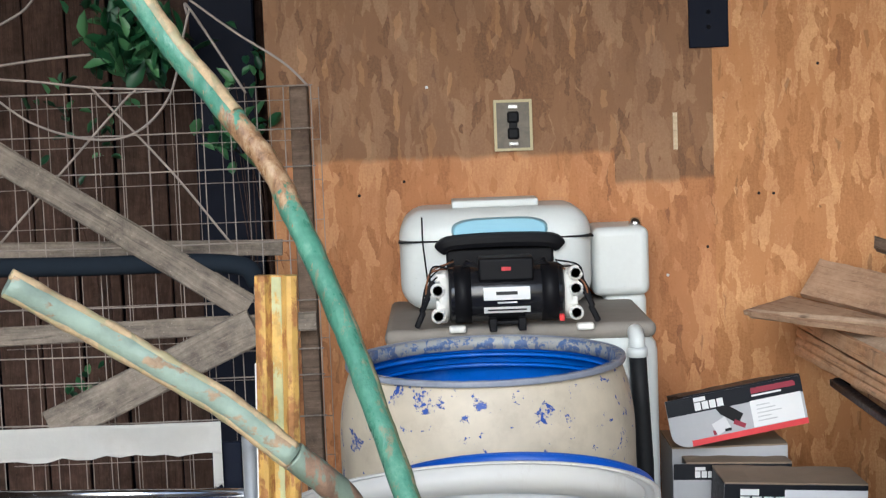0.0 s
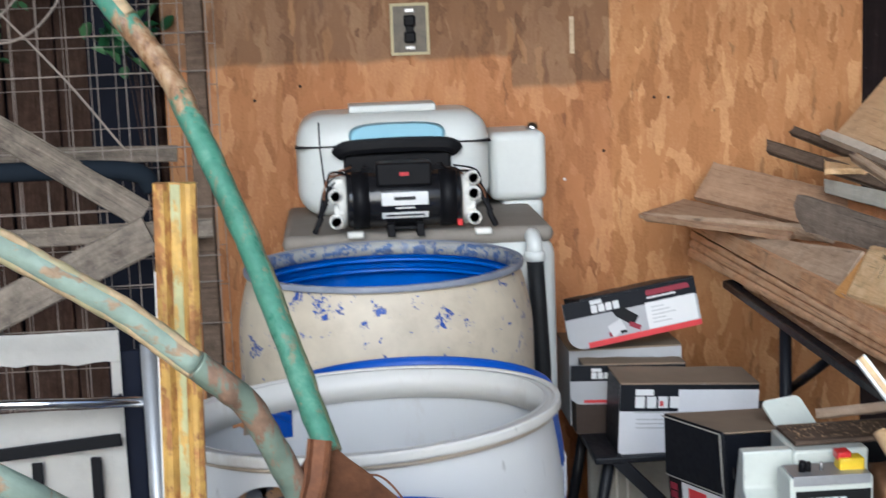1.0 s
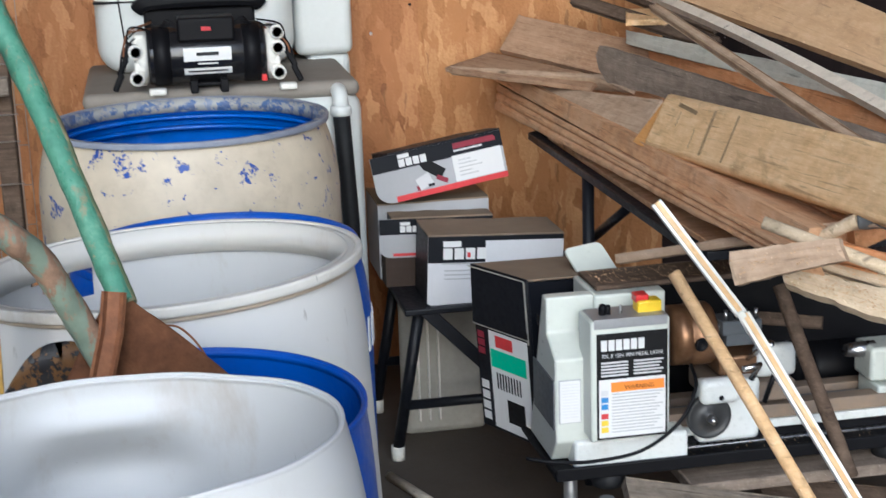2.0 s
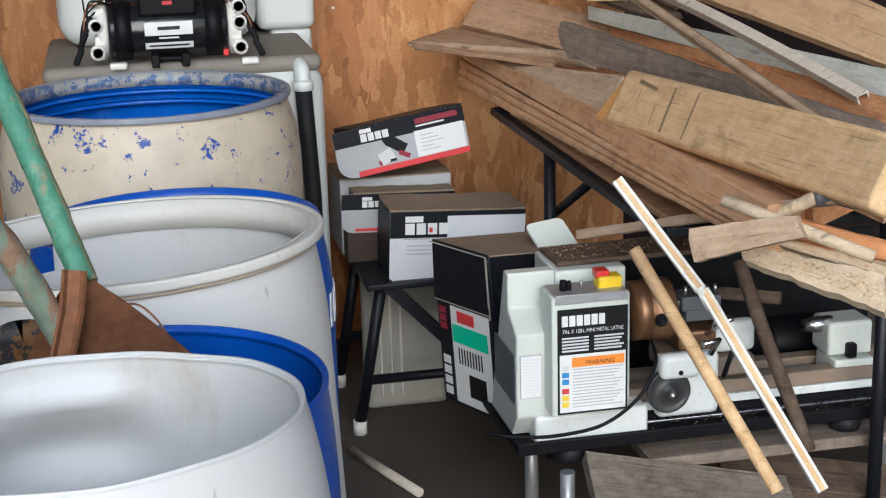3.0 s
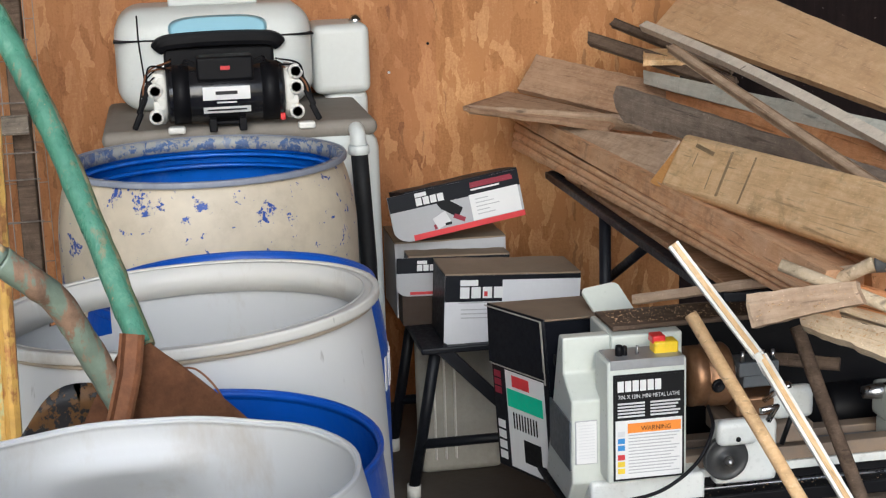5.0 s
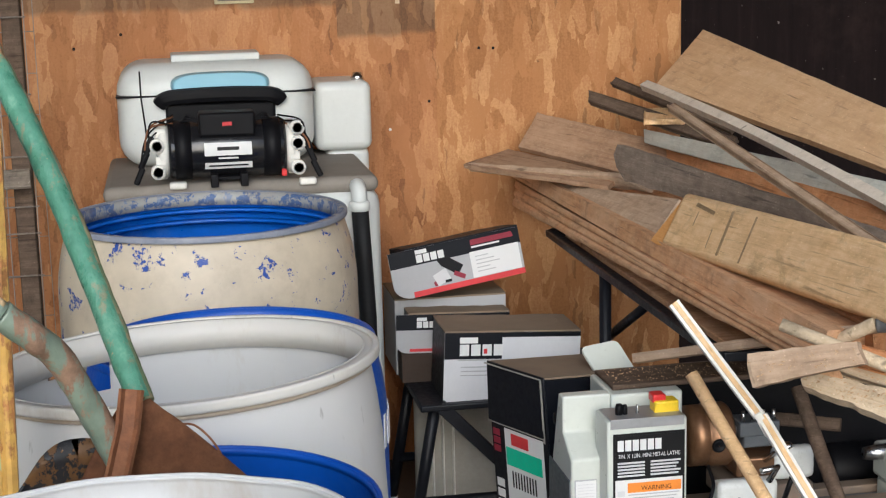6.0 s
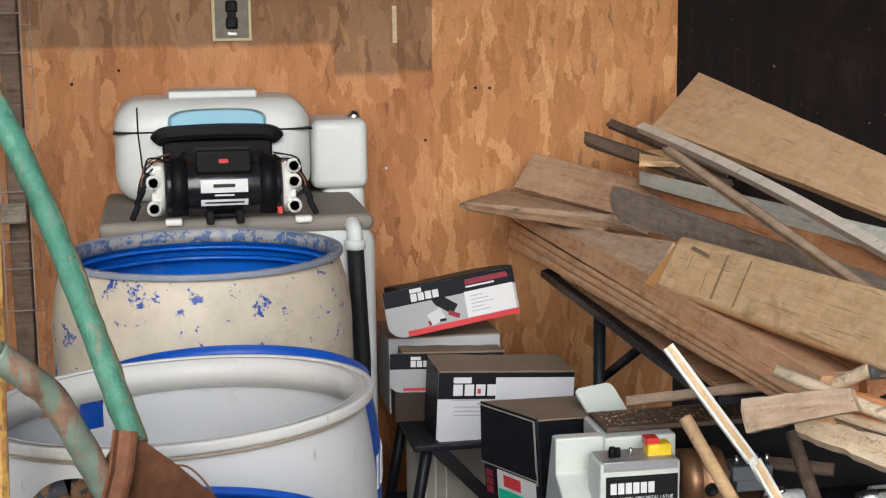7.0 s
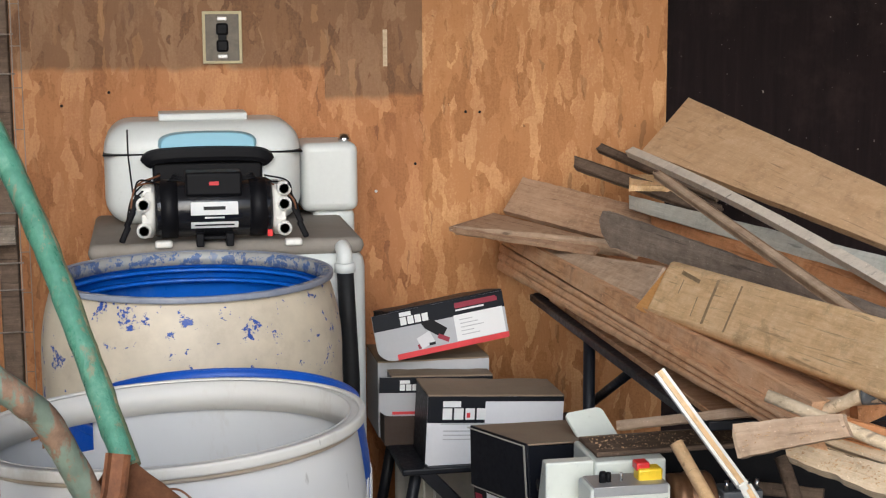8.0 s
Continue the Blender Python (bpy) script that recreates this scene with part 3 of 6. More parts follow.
def shed():
    bm = bmesh.new()
    box(bm, (0.3, 1.6, -0.05), (7.0, 6.0, 0.1))
    solid("floor", bm, FLOOR_MAT, "dirty brown-grey concrete shed floor with dust", "floor", kind="structure")
    bm = bmesh.new()
    bmesh.ops.create_grid(bm, x_segments=8, y_segments=8, size=400)
    bmesh.ops.translate(bm, verts=bm.verts, vec=(0, 0, -0.12))
    solid("ground", bm, GROUND_MAT, "gravelly ground outside the open shed", "ground", kind="structure")
    # ceiling out of view, its height chosen to shade the top of the back wall
    bm = bmesh.new()
    box(bm, (0.3, 2.9, 2.83), (7.0, 3.6, 0.1))
    solid("ceiling", bm, CEIL_MAT, "unseen shed ceiling boards, height set to shade the upper wall", "ceiling", kind="structure")
    for nm, x in (("wall_west", -3.15), ("wall_east", 3.75)):
        bm = bmesh.new()
        box(bm, (x, 2.3, 1.35), (0.1, 4.8, 2.7))
        solid(nm, bm, SIDE_MAT, "dark wooden side wall of the shed", "wall", kind="structure")
    # back wall of pressed-flake sheets: fresh lower sheet, weathered upper sheet, paler sheet
    back = thing("wall_north", (0.5, WALL_Y, 0), "oriented strand board wall with a weathered upper sheet", "wall", kind="structure")
    for nm, x0, x1, z0, z1, mt, dy in (
        ("panel", -0.46, 0.745, 0.0, 2.7, OSB_NEW, 0.0),
        ("panel", 0.745, 1.447, 0.0, 2.7, OSB_PALE, 0.001),
    ):
        bm = bmesh.new()
        box(bm, ((x0 + x1) / 2, WALL_Y + 0.006 + dy, (z0 + z1) / 2), (x1 - x0, 0.012, z1 - z0))
        part(nm, bm, mt, back, "", True)
    bm = bmesh.new()
    box(bm, (0.49, WALL_Y + 0.062, 1.35), (1.9, 0.1, 2.7))
    part("backing", bm, SIDE_MAT, back, "", True)
    for q, mt in (((0.6122, 4.2, 0.9505), PAPER), ((-0.0277, 4.2, 1.486), PAPER), ((0.8653, 4.2, 1.1655), BLACK), ((0.9054, 4.2, 1.1639), BLACK), ((-0.2221, 4.2, 1.1996), BLACK), ((1.0307, 4.2, 1.511), BLACK), ((-0.0991, 4.2, 1.2333), BLACK), ((0.7229, 4.2, 1.0242), BLACK)):
        bm = bmesh.new()
        turned(bm, [(0.0004, 0.003), (0.0035, 0.002), (0.0042, 0.0), (0.0004, 0.0)], 10)
        bm.transform(Matrix.Translation(q) @ Matrix.Rotation(radians(90), 4, "X"))
        part("nail_head", bm, mt, back, "", True)
    bm = bmesh.new()
    box(bm, V(*(0.6416, 4.2, 1.343)) + V(0, -0.001, 0), (0.012, 0.002, 0.10), bevel=0.0005, seg=1)
    part("splinter", bm, WOOD_RAW, back, "", True)
    bm = bmesh.new()
    box(bm, (2.6, WALL_Y + 0.07, 1.35), (2.306, 0.1, 2.7))
    solid("wall_northeast", bm, DARK_WALL, "dark stained plywood wall with pale specks", "wall", kind="structure")


shed()


def fence_wall():
    """Dark vertical planks with gaps, behind the wire."""
    f = thing("wall_northwest", (-1.8, 4.75, 0), "dark brown plank fence wall with gaps", "wall", kind="structure")
    rnd = random.Random(4)
    x = -3.1
    while x < -0.30:
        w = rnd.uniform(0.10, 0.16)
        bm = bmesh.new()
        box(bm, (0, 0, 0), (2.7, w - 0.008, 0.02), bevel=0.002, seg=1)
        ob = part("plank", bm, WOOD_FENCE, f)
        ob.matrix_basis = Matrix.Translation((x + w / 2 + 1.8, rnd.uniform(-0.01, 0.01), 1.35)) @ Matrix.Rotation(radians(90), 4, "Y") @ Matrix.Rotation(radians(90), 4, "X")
        x += w
    # near-black sheet added behind the planks so that their gaps stay dark
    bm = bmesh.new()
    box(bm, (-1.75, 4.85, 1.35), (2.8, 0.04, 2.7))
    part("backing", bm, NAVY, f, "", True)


fence_wall()


# ---------------------------------------------------------------- drums
def drum(name, c, r, label, body_m, in_m, rim_m, neck=0.95, belly=1.0, lip=0.008, collar=0.03, wall=0.006, tilt=None, group="drums in a row", dent=0.0, cut_edge=0.0, hole=None, lip_m=None, crease=False, ridges=()):
    """An open-topped plastic drum standing on the floor: body, lining, collar, rim."""
    lean = (tilt or Matrix()).to_quaternion().angle
    h = (c[2] - r * belly * 0.93 * math.sin(lean)) / math.cos(lean)
    m = Matrix.Translation(c) @ (tilt or Matrix()) @ Matrix.Translation((0, 0, -h))
    d = thing(name, m, label, "drum", group)
    sides = 72

    def shape(bm, prof, closed=False, push=True):
        turned(bm, prof, sides, closed=closed)
        for v in bm.verts:
            a = math.atan2(v.co.y, v.co.x)
            if cut_edge and v.co.z > h - 0.06:
                k = (v.co.z - h + 0.06) / 0.06
                v.co.z += k * cut_edge * (0.6 * math.sin(2 * a + 0.8) + 0.4 * math.sin(5 * a) + 0.25 * math.sin(11 * a + 1.0))
            if dent and push:
                q = math.exp(-((a - math.pi / 2 - 0.02) / 0.34) ** 4) * (math.exp(-((v.co.z - h + 0.042) / 0.014) ** 2) - 1.4 * math.exp(-((v.co.z - h + 0.095) / 0.020) ** 2))
                f = 1 - dent * q / r
                v.co.x *= f
                v.co.y *= f
        return bm

    def pierce(bm):
        """A torn opening through the wall."""
        if hole:
            gone = []
            for f in bm.faces:
                q = f.calc_center_median()
                k = (q.z - h + hole[1]) / hole[1]
                if 0 < k and q.z < h - 0.034 and -hole[2] * 0.5 < math.atan2(q.y, q.x) - hole[0] < hole[2] * k:
                    gone.append(f)
            bmesh.ops.delete(bm, geom=gone, context="FACES")

    bm = bmesh.new()
    prof = [(0.001, 0.0), (r * belly * 0.93, 0.0), (r * belly * 0.985, 0.02)]
    for i in range(1, 44):
        u = 1 - (1 - i / 43) ** 1.8
        z = 0.02 + (h - 0.05) * u
        shoulder = max(0.0, 1 - (h - z) / 0.16)
        prof.append((r * (belly + (neck - belly) * shoulder ** 2.0), z))
    prof.append((r * neck, h - lip))
    shape(bm, prof)
    pierce(bm)
    part("body", bm, body_m, d)
    bm = bmesh.new()
    prof = [(r * neck - wall, h - collar)]
    for i in range(1, 44):
        z = h - collar - (h - collar - 0.03) * (i / 43) ** 1.8
        shoulder = max(0.0, 1 - (h - z) / 0.16)
        prof.append((r * (belly + (neck - belly) * shoulder ** 2.0) - wall, z))
    prof += [(r * 0.9, 0.012), (0.001, 0.012)]
    shape(bm, prof)
    pierce(bm)
    part("lining", bm, in_m, d)
    bm = bmesh.new()
    shape(bm, [(r * neck - wall, h - collar), (r * neck - wall + 0.002, h - 0.002), (r * neck - 0.0015, h - 0.002), (r * neck - 0.0015, h - collar)], True)
    part("collar", bm, rim_m, d)
    bm = bmesh.new()
    ring = []
    for k in range(16):
        a = math.tau * (k + 0.5) / 16
        ca, sa = math.cos(a), math.sin(a)
        ring.append((r - lip * 0.8 + lip * 0.8 * math.copysign(abs(ca) ** 0.5, ca), h - lip * 1.25 + lip * 1.25 * math.copysign(abs(sa) ** 0.5, sa)))
    ring2 = [(r * neck - wall * 0.5, h - lip * 1.2), (r * neck - wall * 0.5, h - lip * 0.5), (r - lip, h - lip * 0.5), (r - lip, h - lip * 1.2)]
    shape(bm, ring, True)
    shape2 = bmesh.new()
    part("rim", bm, lip_m or rim_m, d)
    for depth in ridges:
        bm = bmesh.new()
        rr = r * neck - wall
        shape(bm, [(rr + 0.001, h - depth - 0.006), (rr - 0.006, h - depth - 0.002), (rr - 0.006, h - depth + 0.002), (rr + 0.001, h - depth + 0.006)], True)
        part("inner_ridge", bm, in_m, d)
    if crease:
        for dz, rr in ((0.019, r * 0.972), (0.032, r * neck + 0.003)):
            bm = bmesh.new()
            shape(bm, [(rr - 0.004, h - dz - 0.004), (rr, h - dz - 0.002), (rr, h - dz + 0.002), (rr - 0.004, h - dz + 0.004)], True)
            part("moulded_ring", bm, DIRTY_RING if dz < 0.03 else POLY_RIM, d)
    if r - lip * 1.8 > r * neck:
        shape(shape2, ring2, True)
        part("flange", shape2, rim_m, d)
    else:
        shape2.free()
    return d


drum("plastic_drum", (0.0797, 3.23, 0.9085), 0.296, "cream painted blue drum, paint flaking, open top", CREAM, BLUE_IN, CREAM_RIM, neck=0.945, belly=1.055, lip=0.005, collar=0.03, lip_m=BLUE_RIM, ridges=(0.042, 0.066))
BLUE_DRUM = drum("plastic_drum", (0.1025, 2.65, 0.7775), 0.250, "blue open plastic drum with white lettering", BLUE, BLUE, BLUE, neck=0.97, belly=1.07, lip=0.006)
drum("plastic_drum", (0.0123, 2.08, 0.9015), 0.272, "white polyethylene drum with a soiled thick rim", POLY, POLY_IN, POLY_RIM, neck=0.93, belly=0.985, lip=0.006, collar=0.045,
     tilt=Matrix.Rotation(radians(-2.2), 4, "Y") @ Matrix.Rotation(radians(-2.4), 4, "X"), hole=(2.22, 0.095, 0.42), crease=True)
drum("plastic_drum", (0.0117, 1.575, 0.869), 0.206, "deep blue open plastic drum with a rusty tool in it", BLUE, BLUE, BLUE, neck=0.985, belly=1.035, lip=0.003, wall=0.005, collar=0.01)
drum("plastic_drum", (-0.0435, 1.165, 1.0012), 0.190, "white plastic drum with a roughly cut open top", POLY, POLY_IN, POLY, neck=0.998, belly=1.10, lip=0.0026, wall=0.006, collar=0.005,
     tilt=Matrix.Rotation(radians(-5), 4, "X"), dent=0.016, cut_edge=0.002)


def drum_letters():
    """White marks running round the blue drum: unreadable, so plain bars."""
    c = BLUE_DRUM.matrix_basis.translation
    zl = 0.6187
    for k in range(4):
        bm = bmesh.new()
        a = radians(-1 - 6.5 * k)
        r = 0.250 * 1.07 + 0.0008
        box(bm, (c.x + r * math.cos(a), c.y + r * math.sin(a), zl), (0.002, 0.012, 0.06), Matrix.Rotation(a, 4, "Z"))
        part("letter_bar", bm, PAPER, BLUE_DRUM, "", True)


drum_letters()


# ---------------------------------------------------------------- sprayer tank with the pump on it
def tank():
    base = thing("sprayer_tank", (0.1276, 3.85, 0), "white moulded sprayer tank with a dusty grey top", "tank")
    x0, x1 = -0.1503, 0.4994
    ztop = 0.9163
    bm = bmesh.new()
    box(bm, ((x0 + x1) / 2, 3.86, ztop / 2 - 0.012), (x1 - x0, 0.56, ztop - 0.024), bevel=0.05, seg=4)
    part("body", bm, TANK, base, "", True)
    bm = bmesh.new()
    box(bm, ((x0 + x1) / 2, 3.86, ztop - 0.02), (x1 - x0 - 0.01, 0.55, 0.04), bevel=0.018, seg=3)
    part("top_deck", bm, TANK_GREY, base, "dusty grey top", True)
    # upright hood
    hx0, hx1 = -0.1109, 0.3781
    hz0, hz1 = ztop, 1.174
    bm = bmesh.new()
    box(bm, ((hx0 + hx1) / 2, 4.02, (hz0 + hz1) / 2), (hx1 - hx0, 0.30, hz1 - hz0), bevel=0.068, seg=6)
    part("hood", bm, TANK, base, "", True)
    seam = 1.0967
    bm = bmesh.new()
    box(bm, ((hx0 + hx1) / 2, 4.02, seam), (hx1 - hx0 + 0.003, 0.303, 0.005), bevel=0.002)
    part("seam", bm, BLACK, base, "", True)
    bm = bmesh.new()
    arch = [V(-0.006, 3.855, 1.078), V(0.006, 3.846, 1.090), V(0.04, 3.842, 1.096), V(0.1416, 3.838, 1.099), V(0.245, 3.842, 1.096), V(0.278, 3.846, 1.090), V(0.290, 3.855, 1.078)]
    profiled(bm, curve_pts(arch, 6), [(-0.019, 0.0), (-0.016, 0.010), (-0.006, 0.014), (0.006, 0.014), (0.016, 0.010), (0.019, 0.0), (0.016, -0.012), (-0.016, -0.012)], (0, -1, 0))
    part("hand_grip", bm, BLACK, base, "black arched carrying grip", True)
    # black block on the hood front, standing in for the shadow behind the pump
    bm = bmesh.new()
    box(bm, (0.142, 3.866, 1.035), (0.27, 0.02, 0.085), bevel=0.008)
    part("recess", bm, BLACK, base, "black block put in for the shade below the grip", True)
    bm = bmesh.new()
    ends = []
    for yy, k in ((3.853, 0.94), (3.848, 0.90), (3.88, 1.0)):
        ring = []
        for i in range(28):
            a = math.tau * i / 28
            ca, sa = math.cos(a), math.sin(a)
            ring.append(bm.verts.new((0.1436 + 0.124 * k * math.copysign(abs(ca) ** 0.55, ca), yy, 1.118 + (0.034 if sa > 0 else 0.016) * k * math.copysign(abs(sa) ** 0.75, sa))))
        ends.append(ring)
    ends = [ends[1], ends[0], ends[2]]
    bm.faces.new(ends[0])
    bm.faces.new(ends[2][::-1])
    for p, q in zip(ends, ends[1:]):
        for i in range(28):
            f = bm.faces.new((p[i], p[(i + 1) % 28], q[(i + 1) % 28], q[i]))
            f.smooth = True
    part("handle", bm, AQUA, base, "pale blue translucent handle", True)
    bm = bmesh.new()
    box(bm, (0.1372, 4.0, 1.1826), (0.2217, 0.12, 0.019), bevel=0.005)
    part("lid_plate", bm, TANK, base, "", True)
    # side canister
    cx, cz = 0.4583, 1.0171
    bm = bmesh.new()
    box(bm, (cx, 4.07, cz), (0.1493, 0.2, 0.1791), bevel=0.022, seg=4)
    canister = part("side_canister", bm, TANK, base, "", True)
    bm = bmesh.new()
    box(bm, (cx + 0.012, 4.07, 0.8904), (0.112, 0.15, 0.085), bevel=0.02, seg=3)
    part("canister_foot", bm, TANK, base, "", True)
    bm = bmesh.new()
    turned(bm, [(0.0005, 0.026), (0.012, 0.024), (0.017, 0.012), (0.017, 0.0), (0.0005, 0.0)], 20, (0.5034, 4.02, 1.1014))
    part("plug", bm, CHROME, canister, "small chrome plug", True)
    # elbow and hose at the corner
    tops = Vector((0.4416, 3.55, 0.8814))
    bm = bmesh.new()
    tube(bm, [tops + V(0, 0.1, 0.005), tops + V(0, 0.03, 0.012), tops + V(0, 0, 0.0), tops + V(0, -0.005, -0.03)], 0.0185, 16)
    part("elbow", bm, TANK, base, "white elbow fitting", True)
    bm = bmesh.new()
    tube(bm, [tops + V(0, -0.005, -0.03), tops + V(0.006, -0.005, -0.16), tops + V(0.012, -0.004, -0.30), tops + V(0.012, 0.0, -0.55)], 0.020, 16)
    nut = bmesh.new()
    turned(nut, [(0.019, 0.0), (0.025, 0.002), (0.025, 0.020), (0.021, 0.024), (0.018, 0.024)], 14, tops + V(0, -0.004, -0.042))
    part("hose_nut", nut, TANK, base, "white ribbed hose nut", True)
    part("hose", bm, RUBBER, base, "black rubber hose", True)
    bm = bmesh.new()
    box(bm, (0.4486, 3.66, 0.42), (0.09, 0.14, 0.84), bevel=0.025, seg=3)
    part("corner_post", bm, TANK, base, "", True)
    for c in (V(0.027, 3.585, 0.9148), V(0.3263, 3.585, 0.9113)):
        bm = bmesh.new()
        box(bm, c, (0.04, 0.03, 0.016), bevel=0.005)
        part("latch", bm, CAST_WHITE, base, "small white latch", True)
    # whip of wire at the hood
    bm = bmesh.new()
    tube(bm, [(-0.0505, 3.83, 1.1623), (-0.0502, 3.83, 1.0988), (-0.0411, 3.8, 1.0028)], 0.0022, 6)
    part("wire_whip", bm, BLACK, base, "", True)
    return ztop


ZT = tank()


def pump():
    y = 3.62
    z0 = ZT
    c = Vector((0.144, y, 0.9927))
    p = thing("diaphragm_pump", (c.x, y, z0), "black and white electric diaphragm pump on the tank", "pump")
    rot = Matrix.Rotation(radians(90), 4, "Y")
    hw = 0.1344
    bm = bmesh.new()
    turned(bm, [(0.001, -hw), (0.062, -hw), (0.066, -hw + 0.006), (0.066, hw - 0.006), (0.062, hw), (0.001, hw)], 40)
    bm.transform(Matrix.Translation(c) @ rot)
    part("motor_body", bm, BLACK_GLOSS, p, "", True)
    for s in (-1, 1):
        bm = bmesh.new()
        turned(bm, [(0.0665, s * hw * 0.62), (0.069, s * hw * 0.62), (0.069, s * hw * 0.9), (0.0665, s * hw * 0.9)], 40, closed=True)
        bm.transform(Matrix.Translation(c) @ rot)
        part("end_ring", bm, BLACK, p, "", True)
        # white pump head
        bm = bmesh.new()
        hx = c.x + s * (hw + 0.012)
        turned(bm, [(0.001, -0.012), (0.058, -0.012), (0.064, -0.006), (0.064, 0.006), (0.058, 0.012), (0.001, 0.012)], 10)
        bm.transform(Matrix.Translation((hx, y, c.z)) @ rot @ Matrix.Rotation(radians(18), 4, "Z"))
        for k in range(5):
            a = radians(72 * k + 54)
            box(bm, (hx + s * 0.006, y - 0.05 * math.cos(a), c.z + 0.055 * math.sin(a)), (0.026, 0.022, 0.022), bevel=0.004)
        head = part("pump_head", bm, CAST_WHITE, p, "off-white plastic pump head", True)
        for dz in ((-0.042, 0.018) if s < 0 else (-0.045, 0.012, 0.048)):
            bm = bmesh.new()
            turned(bm, [(0.0005, -0.008), (0.0125, -0.008), (0.0125, -0.016), (0.017, -0.016), (0.017, 0.014), (0.0005, 0.014)], 18)
            bm.transform(Matrix.Translation((hx + s * 0.014, y - 0.052, c.z + dz)) @ Matrix.Rotation(radians(90), 4, "X"))
            port = part("port_ring", bm, CAST_WHITE, head, "", True)
            bm = bmesh.new()
            turned(bm, [(0.0005, -0.004), (0.0115, -0.004), (0.0115, 0.004), (0.0005, 0.004)], 16)
            bm.transform(Matrix.Translation((hx + s * 0.014, y - 0.062, c.z + dz)) @ Matrix.Rotation(radians(90), 4, "X"))
            part("port_plug", bm, BLACK, head, "", True)
    bm = bmesh.new()
    box(bm, (c.x + 0.0, y - 0.03, c.z + 0.062), (0.1283, 0.075, 0.055), bevel=0.006)
    cover = part("switch_cover", bm, BLACK, p, "", True)
    bm = bmesh.new()
    box(bm, (c.x + 0.0, y - 0.069, c.z + 0.064), (0.022, 0.002, 0.009), bevel=0.0008)
    part("red_mark", bm, PRINT_RED, cover, "", True)
    for nm, h, dz, w in (("label_sheet", 0.030, 0.006, 0.108), ("label_strip", 0.015, -0.033, 0.108)):
        bm = bmesh.new()
        n = 6
        for i in range(n):
            a0 = math.asin((dz - h / 2 + h * i / n) / 0.0672)
            a1 = math.asin((dz - h / 2 + h * (i + 1) / n) / 0.0672)
            vs = [bm.verts.new((c.x + sx * w / 2, y - 0.0674 * math.cos(a), c.z + 0.0674 * math.sin(a))) for sx, a in ((-1, a0), (1, a0), (1, a1), (-1, a1))]
            bm.faces.new(vs)
        bmesh.ops.remove_doubles(bm, verts=bm.verts, dist=1e-5)
        bmesh.ops.solidify(bm, geom=bm.faces[:], thickness=0.0006)
        part(nm, bm, PAPER, p, "", True)
    for w, dz in ((0.05, 0.007), (0.09, -0.033), (0.045, -0.015)):
        bm = bmesh.new()
        box(bm, (c.x, y - 0.0681 * math.cos(math.asin(dz / 0.068)), c.z + dz), (w, 0.0012, 0.008 if dz > 0 else 0.0035), Matrix.Rotation(-math.asin(dz / 0.068), 4, "X"))
        part("print_bar", bm, PRINT_BLACK if dz != -0.015 else PAPER, p, "", True)
    # foot
    bm = bmesh.new()
    for s in (-1, 1):
        box(bm, (c.x + s * 0.034, y - 0.02, (c.z - 0.066 + z0) / 2 + 0.004), (0.018, 0.10, c.z - 0.066 - z0 + 0.02), bevel=0.003)
    box(bm, (c.x, y - 0.02, z0 + 0.012), (0.07, 0.06, 0.008), bevel=0.002)
    part("mounting_foot", bm, BLACK, p, "", True)
    # loose leads
    rnd = random.Random(2)
    for s, n in ((-1, 6), (1, 4)):
        for k in range(n):
            a = c + V(s * (hw * 0.9), -0.02 + 0.01 * k, 0.06 + 0.004 * k)
            e = c + V(s * (hw + 0.045 + 0.012 * (k % 3)), -0.05, 0.02 - 0.035 * (k % 3))
            mid = (a + e) / 2 + V(s * 0.02, -0.03, rnd.uniform(-0.01, 0.035))
            bm = bmesh.new()
            tube(bm, curve_pts([a, mid, e], 8), 0.0022, 6)
            part("lead_wire", bm, (BLACK, RUST, BLACK)[k % 3], p, "", True)
            if k < 3:
                bm = bmesh.new()
                box(bm, e, (0.014, 0.014, 0.042), Matrix.Rotation(radians(-s * 25), 4, "Y"), bevel=0.004)
                part("connector", bm, BLACK, p, "", True)
    for sgn in (-1, 1):
        for k in range(3):
            bm = bmesh.new()
            tube(bm, curve_pts([c + V(sgn * (hw * 0.85 - 0.01 * k), -0.01, 0.062), c + V(sgn * hw * 0.65, -0.03, 0.07 + 0.006 * k), c + V(sgn * 0.05, -0.03, 0.062)], 8), 0.0028, 6)
            part("lead_wire", bm, BLACK, p, "", True)
    bm = bmesh.new()
    box(bm, c + V(hw - 0.008, -0.06, -0.055), (0.012, 0.012, 0.016), bevel=0.002)
    part("drain_cap", bm, RED, p, "small red cap", True)


pump()


